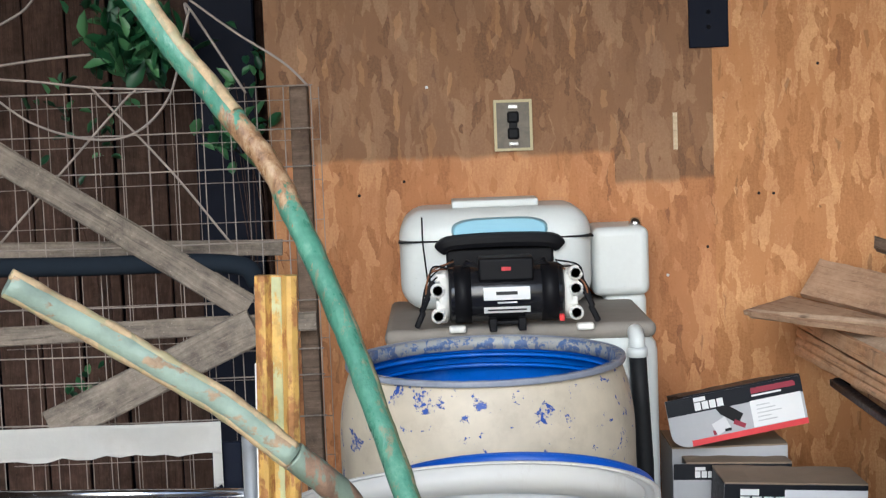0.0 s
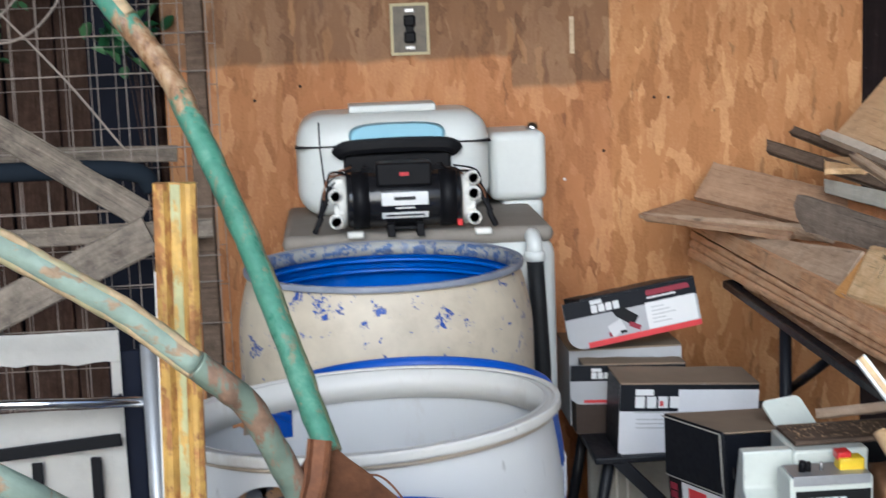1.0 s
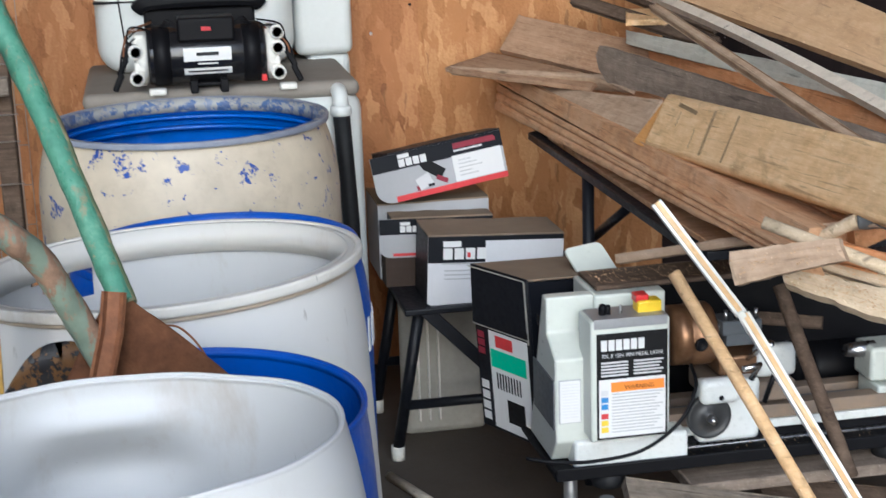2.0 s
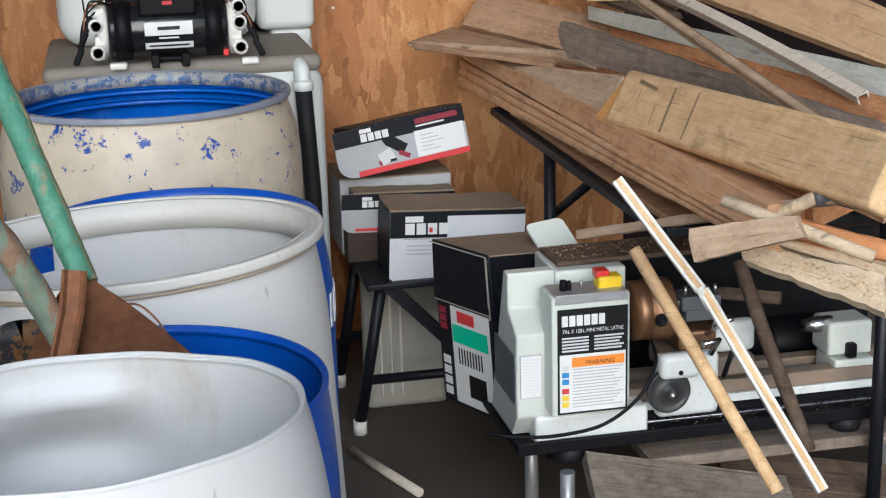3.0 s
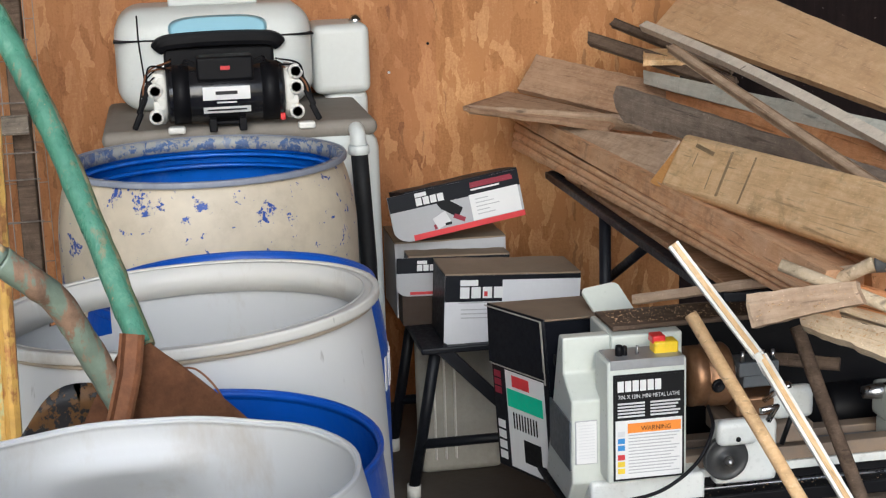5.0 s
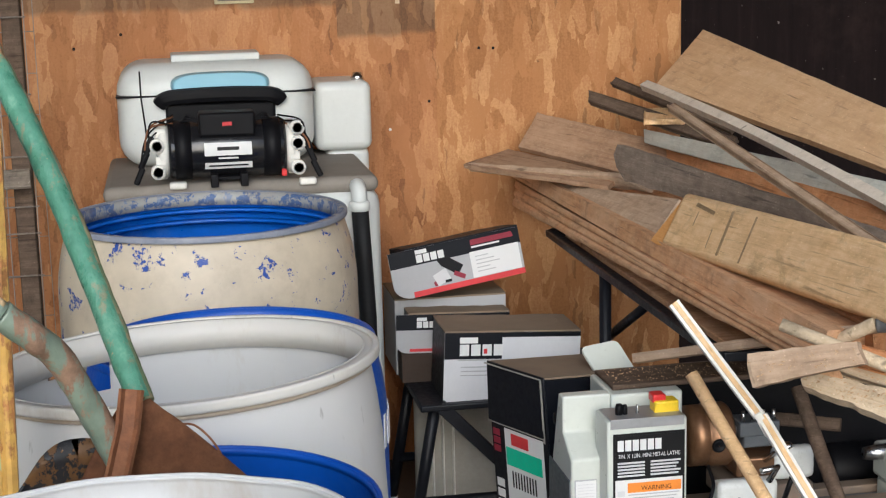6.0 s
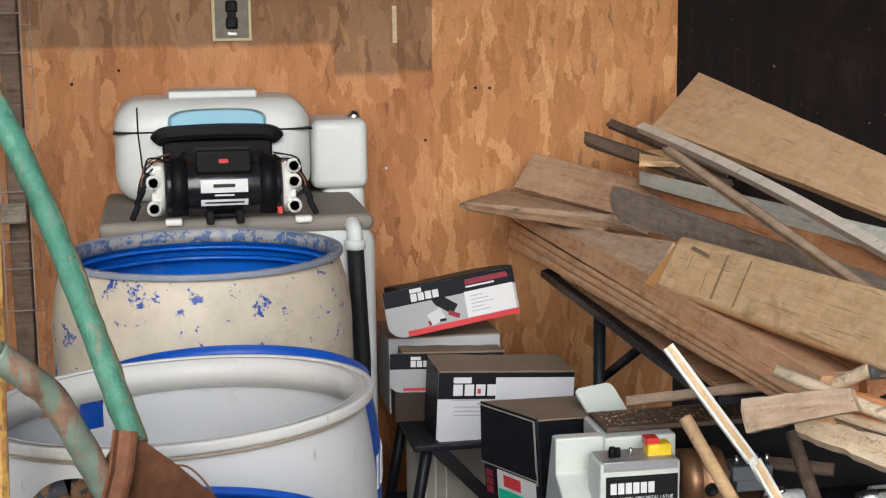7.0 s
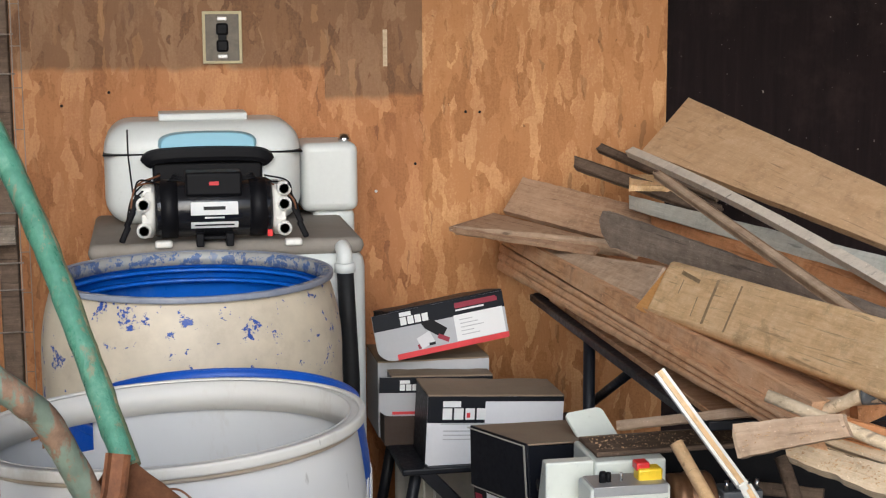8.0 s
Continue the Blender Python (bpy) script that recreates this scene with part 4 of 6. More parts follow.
# ---------------------------------------------------------------- outlet and switch plate on the wall
def outlet():
    c = Vector((0.2025, 4.2, 1.3751))
    o = thing("power_outlet", c, "black duplex outlet without cover in yellowed frame", "outlet")
    w, h = 0.0967, 0.131
    bm = bmesh.new()
    for dx, dz, sx, sz in ((-w / 2, 0, 0.008, h), (w / 2, 0, 0.008, h), (0, h / 2, w + 0.008, 0.008), (0, -h / 2, w + 0.008, 0.008)):
        box(bm, (dx, -0.004, dz), (sx, 0.008, sz), bevel=0.0015, seg=1)
    part("frame", bm, PLATE_BEIGE, o)
    bm = bmesh.new()
    box(bm, (0, -0.003, 0), (w - 0.008, 0.006, h - 0.008))
    part("backing", bm, BOX_GREY, o)
    bm = bmesh.new()
    box(bm, (0, -0.007, 0.022), (0.032, 0.014, 0.032), bevel=0.006)
    box(bm, (0, -0.007, -0.022), (0.032, 0.014, 0.032), bevel=0.006)
    box(bm, (0, -0.005, 0), (0.022, 0.010, 0.07), bevel=0.002)
    part("receptacle", bm, BLACK, o)
    for s in (-1, 1):
        bm = bmesh.new()
        box(bm, (0, -0.0045, s * 0.05), (0.026, 0.009, 0.010), bevel=0.002)
        part("strap", bm, STEEL, o)
    c = Vector((0.7369, 4.2, 1.6311))
    o = thing("switch_plate", c, "black rectangular switch plate on the wall", "switch")
    bm = bmesh.new()
    box(bm, (0, -0.004, 0), (0.1076, 0.008, 0.135), bevel=0.003)
    part("plate", bm, NAVY, o)
    for s in (-0.012, 0.028):
        bm = bmesh.new()
        turned(bm, [(0.0005, 0.004), (0.005, 0.003), (0.006, 0.0), (0.0005, 0.0)], 14)
        bm.transform(Matrix.Translation((0, -0.008, s)) @ Matrix.Rotation(radians(90), 4, "X"))
        part("screw", bm, BLACK, o)


outlet()


# ---------------------------------------------------------------- long-handled digger standing in the blue drum
def digger():
    base = Vector((-0.0374, 1.6, 0.9048))
    g = thing("post_hole_digger", base, "rusty post hole digger with worn green handles", "tool")
    green = [(-0.0322, 1.6000, 0.9800), (-0.0679, 1.6748, 1.0699), (-0.1158, 1.7642, 1.1904), (-0.1604, 1.8288, 1.2863), (-0.1811, 1.8547, 1.3270)]
    bare = [(-0.1811, 1.8547, 1.3270), (-0.2043, 1.8839, 1.3742), (-0.2306, 1.9049, 1.4090), (-0.2572, 1.9238, 1.4411)]
    upper = [(-0.2572, 1.9238, 1.4411), (-0.2997, 1.9530, 1.4919), (-0.3349, 1.9654, 1.5360), (-0.3896, 1.9948, 1.6143)]
    whole = green[:-1] + bare[:-1] + upper
    bm = bmesh.new()
    tube(bm, curve_pts(whole, 14), 0.0130, 20, 0.0165, rough=0.13)
    part("handle", bm, GREEN_HANDLE, g, "green painted handle worn to brown wood", True)
    for nm, pts, off, r, mt in (
        ("handle_edge", green, V(0.0085, -0.001, 0.001), 0.0068, OLIVE_EDGE),
        ("handle_edge", upper, V(0.0078, -0.006, 0.004), 0.0098, EDGE_TAN),
    ):
        bm = bmesh.new()
        tube(bm, [p + off for p in curve_pts(pts, 18)], r, 14, rough=0.22)
        part(nm, bm, mt, g, "", True)
    other = [(-0.0564, 1.585, 0.9212), (-0.075, 1.575, 0.9679), (-0.1062, 1.55, 1.0429), (-0.13, 1.53, 1.0747), (-0.1585, 1.52, 1.1019)]
    up = [(-0.1585, 1.52, 1.1019), (-0.2176, 1.51, 1.1558), (-0.2758, 1.5, 1.1971), (-0.3325, 1.49, 1.2363), (-0.4141, 1.46, 1.2936)]
    bm = bmesh.new()
    tube(bm, curve_pts(other, 14), 0.0150, 18, rough=0.08)
    part("handle_socket", bm, RUST_TUBE, g, "rusty bent handle socket", True)
    bm = bmesh.new()
    tube(bm, curve_pts(up, 8), 0.0135, 16)
    part("handle", bm, AQUA_PAINT, g, "faded aqua painted handle", True)
    for off in (V(0.004, -0.004, 0.009), V(-0.004, -0.004, -0.009)):
        bm = bmesh.new()
        tube(bm, [p + off for p in curve_pts(up, 16)], 0.0056, 10, rough=0.3)
        part("handle_edge", bm, EDGE_TAN, g, "", True)
    # curved rusty blade
    top = Vector((-0.0361, 1.6, 0.9897))
    bm = bmesh.new()
    rows, cols = 14, 18
    grid = []
    for i in range(rows + 1):
        u = i / rows
        row = []
        for j in range(cols + 1):
            v = j / cols * 2 - 1
            half = 0.018 + (0.099 if v > 0 else 0.05) * min(1.0, u * 2.8) ** 0.9
            x = v * half - 0.004 * u
            row.append(bm.verts.new(top + V(x, -0.03 * (1 - v * v) * u - 0.005, -u * 0.26 - 0.01 * abs(v) ** 3)))
        grid.append(row)
    for i in range(rows):
        for j in range(cols):
            f = bm.faces.new((grid[i][j], grid[i][j + 1], grid[i + 1][j + 1], grid[i + 1][j]))
            f.smooth = True
    bmesh.ops.solidify(bm, geom=bm.faces[:], thickness=0.003)
    blade = part("blade", bm, RUST, g, "rust brown curved steel blade", True)
    bm = bmesh.new()
    profiled(bm, [top + V(-0.004, -0.012, 0.008), top + V(-0.010, -0.024, -0.03), top + V(-0.024, -0.034, -0.08), top + V(-0.045, -0.042, -0.18)], [(-0.013, 0), (-0.013, 0.007), (-0.010, 0.010), (-0.006, 0.004), (0.006, 0.004), (0.010, 0.010), (0.013, 0.007), (0.013, 0)])
    part("socket_rib", bm, RUST, g, "", True)
    # second, darker blade at the back
    top2 = Vector((-0.101, 1.64, 0.9331))
    bm = bmesh.new()
    grid = []
    for i in range(11):
        u = i / 10
        row = []
        for j in range(13):
            v = j / 12 * 2 - 1
            half = 0.05 + 0.06 * min(1.0, u * 2.4)
            row.append(bm.verts.new(top2 + V(v * half - 0.02 * u, 0.03 * v * v * u, -u * 0.24 - 0.03 * abs(v) ** 2.5)))
        grid.append(row)
    for i in range(10):
        for j in range(12):
            f = bm.faces.new((grid[i][j], grid[i][j + 1], grid[i + 1][j + 1], grid[i + 1][j]))
            f.smooth = True
    bmesh.ops.solidify(bm, geom=bm.faces[:], thickness=0.003)
    part("blade", bm, RUST_DARK, g, "black blade with yellow-brown rust", True)
    bm = bmesh.new()
    tube(bm, curve_pts([(0.0067, 1.61, 0.9502), (0.0244, 1.61, 0.946), (0.0431, 1.605, 0.926), (0.0576, 1.6, 0.8953)], 8), 0.0014, 6)
    part("wire_loop", bm, RUST, g, "", True)


digger()


def yellow_post():
    a = Vector((-0.1878, 1.72, 1.2625))
    b = Vector((-0.1977, 1.72, 0.8999))
    d = (b - a).normalized()
    foot = a + d * ((a.z) / -d.z)
    p = thing("sign_post", foot, "yellow painted U-channel steel post, rust showing through", "post")
    pr = 0.0235
    prof = [(-pr, 0), (-pr, 0.010), (-pr + 0.006, 0.014), (-0.012, 0.013), (-0.006, 0.004), (0.006, 0.004), (0.012, 0.013), (pr - 0.006, 0.014), (pr, 0.010), (pr, 0), (pr - 0.003, -0.004), (-pr + 0.003, -0.004)]
    bm = bmesh.new()
    profiled(bm, [a + (foot - a) * i / 8 for i in range(9)], prof)
    part("channel", bm, YELLOW_PAINT, p, "", True)
    bm = bmesh.new()
    profiled(bm, [a + V(0, -0.0045, -0.002), a + V(0, -0.0045, 0) + (foot - a) * 0.42], [(-0.0055, 0), (-0.0045, 0.0006), (0.0045, 0.0006), (0.0055, 0)])
    part("groove_strip", bm, GREEN_PALE, p, "", True)
    bm = bmesh.new()
    s = a + V(-pr - 0.003, 0.006, -0.10)
    profiled(bm, [s, s + (foot - a) * 0.22], [(-0.003, 0), (-0.003, 0.004), (0.003, 0.004), (0.003, 0)])
    part("reflector_strip", bm, PAPER, p, "", True)


yellow_post()


# ---------------------------------------------------------------- wire cage on the west side
def cage():
    y = 3.55
    g = thing("wire_cage", (-0.6422, y, 0), "rusty welded wire cage panels with weathered boards", "cage")
    x0 = -1.1643
    x1 = -0.2888
    z1 = 1.4965
    rnd = random.Random(8)
    pitch = 0.0626
    n = int((x1 - x0) / pitch)
    for i in range(n + 1):
        x = x1 - i * pitch
        bm = bmesh.new()
        k = rnd.uniform(-0.004, 0.004)
        tube(bm, [(x, y, 0.0), (x + k, y + rnd.uniform(-0.004, 0.004), z1 * 0.5), (x, y, z1)], 0.0014, 6)
        part("upright_wire", bm, WIRE, g, "", True)
    for pz in (1.4965, 1.3988, 1.3122, 1.1418, 1.0027, 0.8891, 0.828, 0.7307, 0.5, 0.34, 0.17):
        bm = bmesh.new()
        tube(bm, [(x0, y - 0.003, pz + 0.002), ((x0 + x1) / 2, y - 0.004, pz - 0.002), (x1 + 0.004, y - 0.003, pz)], 0.0018, 6)
        part("cross_wire", bm, WIRE, g, "", True)
    bm = bmesh.new()
    tube(bm, curve_pts([(-1.0866, 3.5, 1.1111), (-0.8167, 3.5, 1.1045), (-0.585, 3.5, 1.1033), (-0.4569, 3.5, 1.0906), (-0.4278, 3.51, 1.052)], 8), 0.022, 18)
    part("foam_sleeve", bm, FOAM, g, "dark foam sleeve along the cage", True)
    # second layer of wire behind
    for i in range(n):
        x = x1 - 0.02 - i * pitch * 1.03
        bm = bmesh.new()
        tube(bm, [(x, y + 0.5, 0.0), (x, y + 0.5, z1)], 0.0012, 5)
        part("rear_wire", bm, WIRE, g, "", True)
    for k in range(14):
        z = z1 - 0.03 - k * 0.105
        if z > 0.05:
            bm = bmesh.new()
            tube(bm, [(x0, y + 0.5, z), (x1 - 0.02, y + 0.5, z)], 0.0012, 5)
            part("rear_cross_wire", bm, WIRE, g, "", True)
    # corner post of weathered wood
    bm = bmesh.new()
    box(bm, (-0.319, 3.59, z1 / 2), (0.042, 0.05, z1), bevel=0.004)
    part("corner_post", bm, WOOD_POST, g, "", True)
    # bracing wires, crossed
    for pts in (
        ((-1.0145, 3.53, 1.1611), (-0.7315, 3.53, 1.4562), (-0.684, 3.53, 1.4992)),
        ((-0.7862, 3.53, 1.5095), (-0.617, 3.53, 1.3168), (-0.4841, 3.53, 1.1406)),
        ((-0.5594, 3.53, 1.6661), (-0.5523, 3.53, 1.6785), (-0.4344, 3.53, 1.4832)),
        ((-1.0212, 3.5, 1.5119), (-0.9117, 3.5, 1.4315), (-0.7865, 3.5, 1.3924), (-0.6837, 3.5, 1.4037), (-0.6027, 3.5, 1.4832), (-0.5633, 3.5, 1.6206), (-0.5476, 3.5, 1.6765)),
        ((-0.5544, 3.55, 1.6988), (-0.4493, 3.55, 1.6184), (-0.3496, 3.55, 1.5507), (-0.2942, 3.55, 1.4947)),
        ((-1.0282, 3.6, 1.649), (-0.9473, 3.6, 1.6912), (-0.905, 3.6, 1.7411)),
        ((-1.0281, 3.58, 1.5644), (-0.8972, 3.58, 1.5788), (-0.7928, 3.58, 1.5851)),
        ((-1.024, 3.56, 1.5381), (-0.9084, 3.56, 1.526), (-0.7928, 3.56, 1.51), (-0.6123, 3.56, 1.4966)),
    ):
        bm = bmesh.new()
        tube(bm, curve_pts(pts, 8), 0.0030, 6)
        part("brace_wire", bm, WIRE, g, "", True)


cage()

plank("fence_board", (-1.0605, 3.48, 1.4059), (-0.4463, 3.48, 0.9981), 0.062, 0.02, WOOD_OLD, "grey weathered board leaning across the cage", up=(0, -1, 0), group="weathered boards")
plank("fence_board", (-0.9094, 3.47, 0.7379), (-0.4343, 3.47, 0.9563), 0.085, 0.018, WOOD_OLD, "grey weathered board slanting across the cage", up=(0, -1, 0.2), group="weathered boards")
plank("fence_board", (-1.0976, 3.5, 0.9489), (-0.2956, 3.5, 0.9596), 0.042, 0.024, WOOD_OLD, "grey horizontal rail fixed across the cage", up=(0, -1, 0), group="weathered boards")
plank("fence_board", (-1.2078, 3.9, 1.1154), (-0.4065, 3.9, 1.0946), 0.04, 0.02, WOOD_OLD, "grey horizontal rail behind the cage", up=(0, -1, 0), group="weathered boards")


def plants():
    rnd = random.Random(11)

    def clump(name, c, n, spread, size):
        bm = bmesh.new()
        for i in range(n):
            p = Vector(c) + V(rnd.gauss(0, spread), rnd.gauss(0, 0.04), rnd.gauss(0, spread * 0.8))
            m = Matrix.Translation(p) @ Euler((rnd.uniform(0.3, 1.6), rnd.uniform(-0.8, 0.8), rnd.uniform(0, 6.28))).to_matrix().to_4x4()
            L = size * rnd.uniform(0.7, 1.3)
            W = L * 0.24
            prof = ((0, 0, 0), (W * 0.7, L * 0.2, 0.003), (W, L * 0.42, 0.006), (W * 0.62, L * 0.75, 0.002), (0, L, -0.012), (-W * 0.62, L * 0.75, 0.002), (-W, L * 0.42, 0.006), (-W * 0.7, L * 0.2, 0.003))
            vs = [bm.verts.new(m @ Vector(q)) for q in prof]
            mid = bm.verts.new(m @ V(0, L * 0.45, -0.007))
            for k in range(8):
                f = bm.faces.new((vs[k], vs[(k + 1) % 8], mid))
                f.smooth = True
        ob = thing(name, (c[0], c[1], 0), "leafy green shrub growing through the fence", "plant")
        part("foliage", bm, LEAF, ob, "", True)
        bm = bmesh.new()
        for k in range(5):
            e = Vector(c) + V(rnd.gauss(0, spread), rnd.gauss(0, 0.02), rnd.gauss(0, spread * 0.7))
            tube(bm, curve_pts([(c[0], c[1] + 0.03, 0.0), (c[0] + 0.02, c[1] + 0.02, c[2] * 0.6), e], 6), 0.003, 6, 0.001)
        part("stem", bm, WOOD_FENCE, ob, "", True)

    clump("shrub", (-0.8196, 4.3, 1.6103), 130, 0.062, 0.085)
    clump("shrub", (-0.5381, 4.25, 1.3439), 46, 0.042, 0.06)
    clump("shrub", (-1.003, 4.4, 1.4053), 26, 0.09, 0.05)
    clump("shrub", (-0.5146, 4.4, 1.5461), 24, 0.07, 0.05)
    clump("shrub", (-1.0482, 4.4, 0.6589), 14, 0.04, 0.045)
    clump("shrub", (-0.9597, 4.3, 1.7469), 14, 0.06, 0.06)


plants()


def navy_panel():
    bm = bmesh.new()
    box(bm, (-0.6275, 4.6, 1.0), (0.1879, 0.03, 2.2), bevel=0.004)
    solid("tall_panel", bm, NAVY, "dark navy painted upright panel behind the cage", "panel")


navy_panel()


# ---------------------------------------------------------------- folding canvas frame on the west side
def canvas_frame():
    y = 2.55
    g = thing("folding_frame", (-0.4929, y, 0), "aluminium frame with white canvas and black webbing", "camp cot")
    rnd = random.Random(3)

    def sheet(name, x0, x1, z0, z1, mt, depth=0.012, lab="", sag=0.0, yy=y):
        bm = bmesh.new()
        nx, nz = 18, 8
        grid = []
        for i in range(nz + 1):
            row = []
            for j in range(nx + 1):
                x = x0 + (x1 - x0) * j / nx
                z = z0 + (z1 - z0) * i / nz + (rnd.uniform(-0.004, 0.004) if i == 0 else 0) - sag * math.sin(math.pi * j / nx) * (1 if i == 0 else 0.3)
                row.append(bm.verts.new((x, yy + 0.012 * noise.noise((x * 9, z * 14, 1.0)), z)))
            grid.append(row)
        for i in range(nz):
            for j in range(nx):
                f = bm.faces.new((grid[i][j], grid[i][j + 1], grid[i + 1][j + 1], grid[i + 1][j]))
                f.smooth = True
        bmesh.ops.solidify(bm, geom=bm.faces[:], thickness=0.003)
        part(name, bm, mt, g, lab, True)

    xl = -0.823
    xr = -0.384
    sheet("canvas_band", xl, xr, 0.8735, 0.929, CLOTH)
    sheet("canvas_panel", xl, xr, 0.18, 0.7964, CLOTH, sag=0.0)
    sheet("canvas_edge", -0.3998, xr, 0.8181, 0.8856, CLOTH)
    bm = bmesh.new()
    box(bm, (-0.3737, 2.57, 0.45), (0.0401, 0.012, 0.9 - 0.02), bevel=0.003)
    part("webbing", bm, NAVY, g, "black upright webbing", True)
    bm = bmesh.new()
    a, b = Vector((-0.6274, 2.535, 0.7265)), Vector((-0.3891, 2.535, 0.7459))
    box(bm, (a + b) / 2, ((b - a).length, 0.006, 0.022), frame_along(a, b), bevel=0.002)
    part("webbing", bm, BLACK, g, "", True)
    for q in ((-0.5305, 2.534, 0.684), (-0.4332, 2.534, 0.6881), (-0.6218, 2.534, 0.6796)):
        bm = bmesh.new()
        box(bm, V(*q) + V(0, 0, -0.12), (0.018, 0.006, 0.30), bevel=0.002)
        part("webbing", bm, BLACK, g, "", True)
    bm = bmesh.new()
    tube(bm, [(-0.7554, 2.5, 0.83), (-0.3428, 2.5, 0.8176)], 0.0085, 16)
    part("cross_tube", bm, CHROME, g, "polished metal cross tube", True)
    bm = bmesh.new()
    t = Vector((-0.3301, 2.5, 0.9128))
    tube(bm, [t, (t.x, t.y, 0.0)], 0.0135, 16)
    part("leg", bm, GALV, g, "dull aluminium leg", True)
    bm = bmesh.new()
    tube(bm, [(xl, 2.52, 0.0), (xl, 2.52, 0.78)], 0.0125, 16)
    part("leg", bm, GALV, g, "", True)


canvas_frame()

# a third worn pole low on the west side
bm = bmesh.new()
tube(bm, [(-0.4159, 1.5, 1.0382), (-0.3222, 1.5, 0.9808), (-0.2625, 2.2403, 0.62)], 0.015, 14)
solid("worn_pole", bm, AQUA_PAINT, "worn aqua painted pole with bare wood showing", "pole")


# ---------------------------------------------------------------- work table with the lumber on it
def lumber_table():
    zt = 0.745
    a = Vector((0.9375, 3.6972, 0.745))
    g = thing("work_table", (a.x, a.y, 0), "black steel frame work table under the lumber", "table")
    d = V(0, -1, 0)
    s = V(1, 0, 0)
    e = a + d * 1.22
    side = s * 0.48
    for p, q in ((a, e), (a, a + side), (e, e + side), (a + side, e + side)):
        bm = bmesh.new()
        box(bm, (p + q) / 2 + V(0, 0, -0.012), ((q - p).length, 0.026, 0.018), frame_along(p, q), bevel=0.003)
        part("frame_rail", bm, IRON, g, "", True)
    bm = bmesh.new()
    box(bm, (a + e + side) / 2 + V(0, 0, -0.012), ((e - a).length - 0.06, 0.42, 0.012), frame_along(a, e), bevel=0.002)
    part("tabletop", bm, WOOD_BROWN, g, "", True)
    la = Vector((0.9387, 3.209, 0.735))
    for p in (la, la + s * 0.42, e - d * 0.06 + s * 0.46):
        bm = bmesh.new()
        tube(bm, [(p.x, p.y, 0.0), (p.x, p.y, zt - 0.02)], 0.0135, 14)
        part("leg", bm, IRON, g, "", True)
    bm = bmesh.new()
    tube(bm, [(1.0051, 3.42, 0.5267), (0.9963, 2.9927, 0.727)], 0.011, 12)
    part("brace", bm, IRON, g, "", True)


lumber_table()

slat("board", (0.8973, 3.99, 0.9199), (0.7624, 3.93, 0.8769), (1.0844, 3.56, 0.8836), (1.0289, 3.5, 0.8858), 0.014, WOOD_FADED, "grey-brown board end cut to a slant", wob=0.003)
slat("board", (0.7645, 3.925, 0.8774), (0.781, 3.92, 0.8624), (1.0555, 3.51, 0.8923), (1.1233, 3.46, 0.8593), 0.016, WOOD_GREY, "flat grey board with a worn pale edge", wob=0.002)
slat("board", (1.0102, 4.12, 0.9909), (0.9416, 4.07, 0.9049), (1.2839, 3.76, 0.9325), (1.2195, 3.7, 0.8491), 0.02, WOOD_FADED, "dusty brown board end standing on edge", wob=0.002)
slat("board", (1.2488, 3.74, 0.931), (1.2417, 3.7, 0.885), (1.3629, 2.5, 0.9405), (1.3445, 2.46, 0.8879), 0.03, WOOD_RED, "reddish brown board standing on edge")
slat("board", (1.0111, 3.46, 0.9877), (1.0396, 3.42, 0.9019), (1.3115, 2.4, 0.9114), (1.2917, 2.36, 0.8851), 0.02, WOOD_DARK, "dark grey board with a rounded worn end", nose=0.25, wob=0.003)
slat("board", (1.2081, 3.8, 0.9723), (1.2046, 3.77, 0.9384), (1.4249, 2.62, 0.9695), (1.4061, 2.58, 0.9243), 0.02, WOOD_MINT, "pale green-grey painted board")
slat("board", (1.4588, 4.02, 1.187), (1.2723, 3.92, 1.0946), (1.6382, 2.9, 1.030), (1.5892, 2.8, 0.9049), 0.022, WOOD_DUST, "wide dusty shelf board on top of the pile")
slat("board", (0.9418, 3.9, 0.8427), (0.9549, 3.88, 0.8314), (1.0797, 3.12, 0.8971), (0.9887, 3.04, 0.84), 0.02, WOOD_GREY, "flat grey-brown board end on the beams", wob=0.0015)
slat("board", (0.9253, 4.14, 0.8083), (0.9496, 4.1, 0.7328), (0.9775, 2.16, 0.8166), (0.9284, 2.12, 0.8059), 0.05, WOOD_BROWN, "brown beam along the edge of the table", wob=0.002, steps=3)
slat("board", (0.9925, 4.16, 0.8064), (0.9326, 4.13, 0.8078), (1.1005, 2.26, 0.7795), (0.9901, 2.18, 0.8124), 0.04, WOOD_BROWN, "brown beam lying beside the edge beam", wob=0.0015)
slat("board", (1.1899, 3.64, 0.7288), (1.1475, 3.58, 0.728), (1.2495, 2.32, 0.7974), (1.0969, 2.22, 0.7862), 0.05, WOOD_RED, "reddish beam lying on the table", wob=0.0015)
plank("board", (1.2605, 4.1, 0.77), (1.36, 2.3502, 0.77), 0.15, 0.04, WOOD_BROWN, "wide brown board lying on the table")


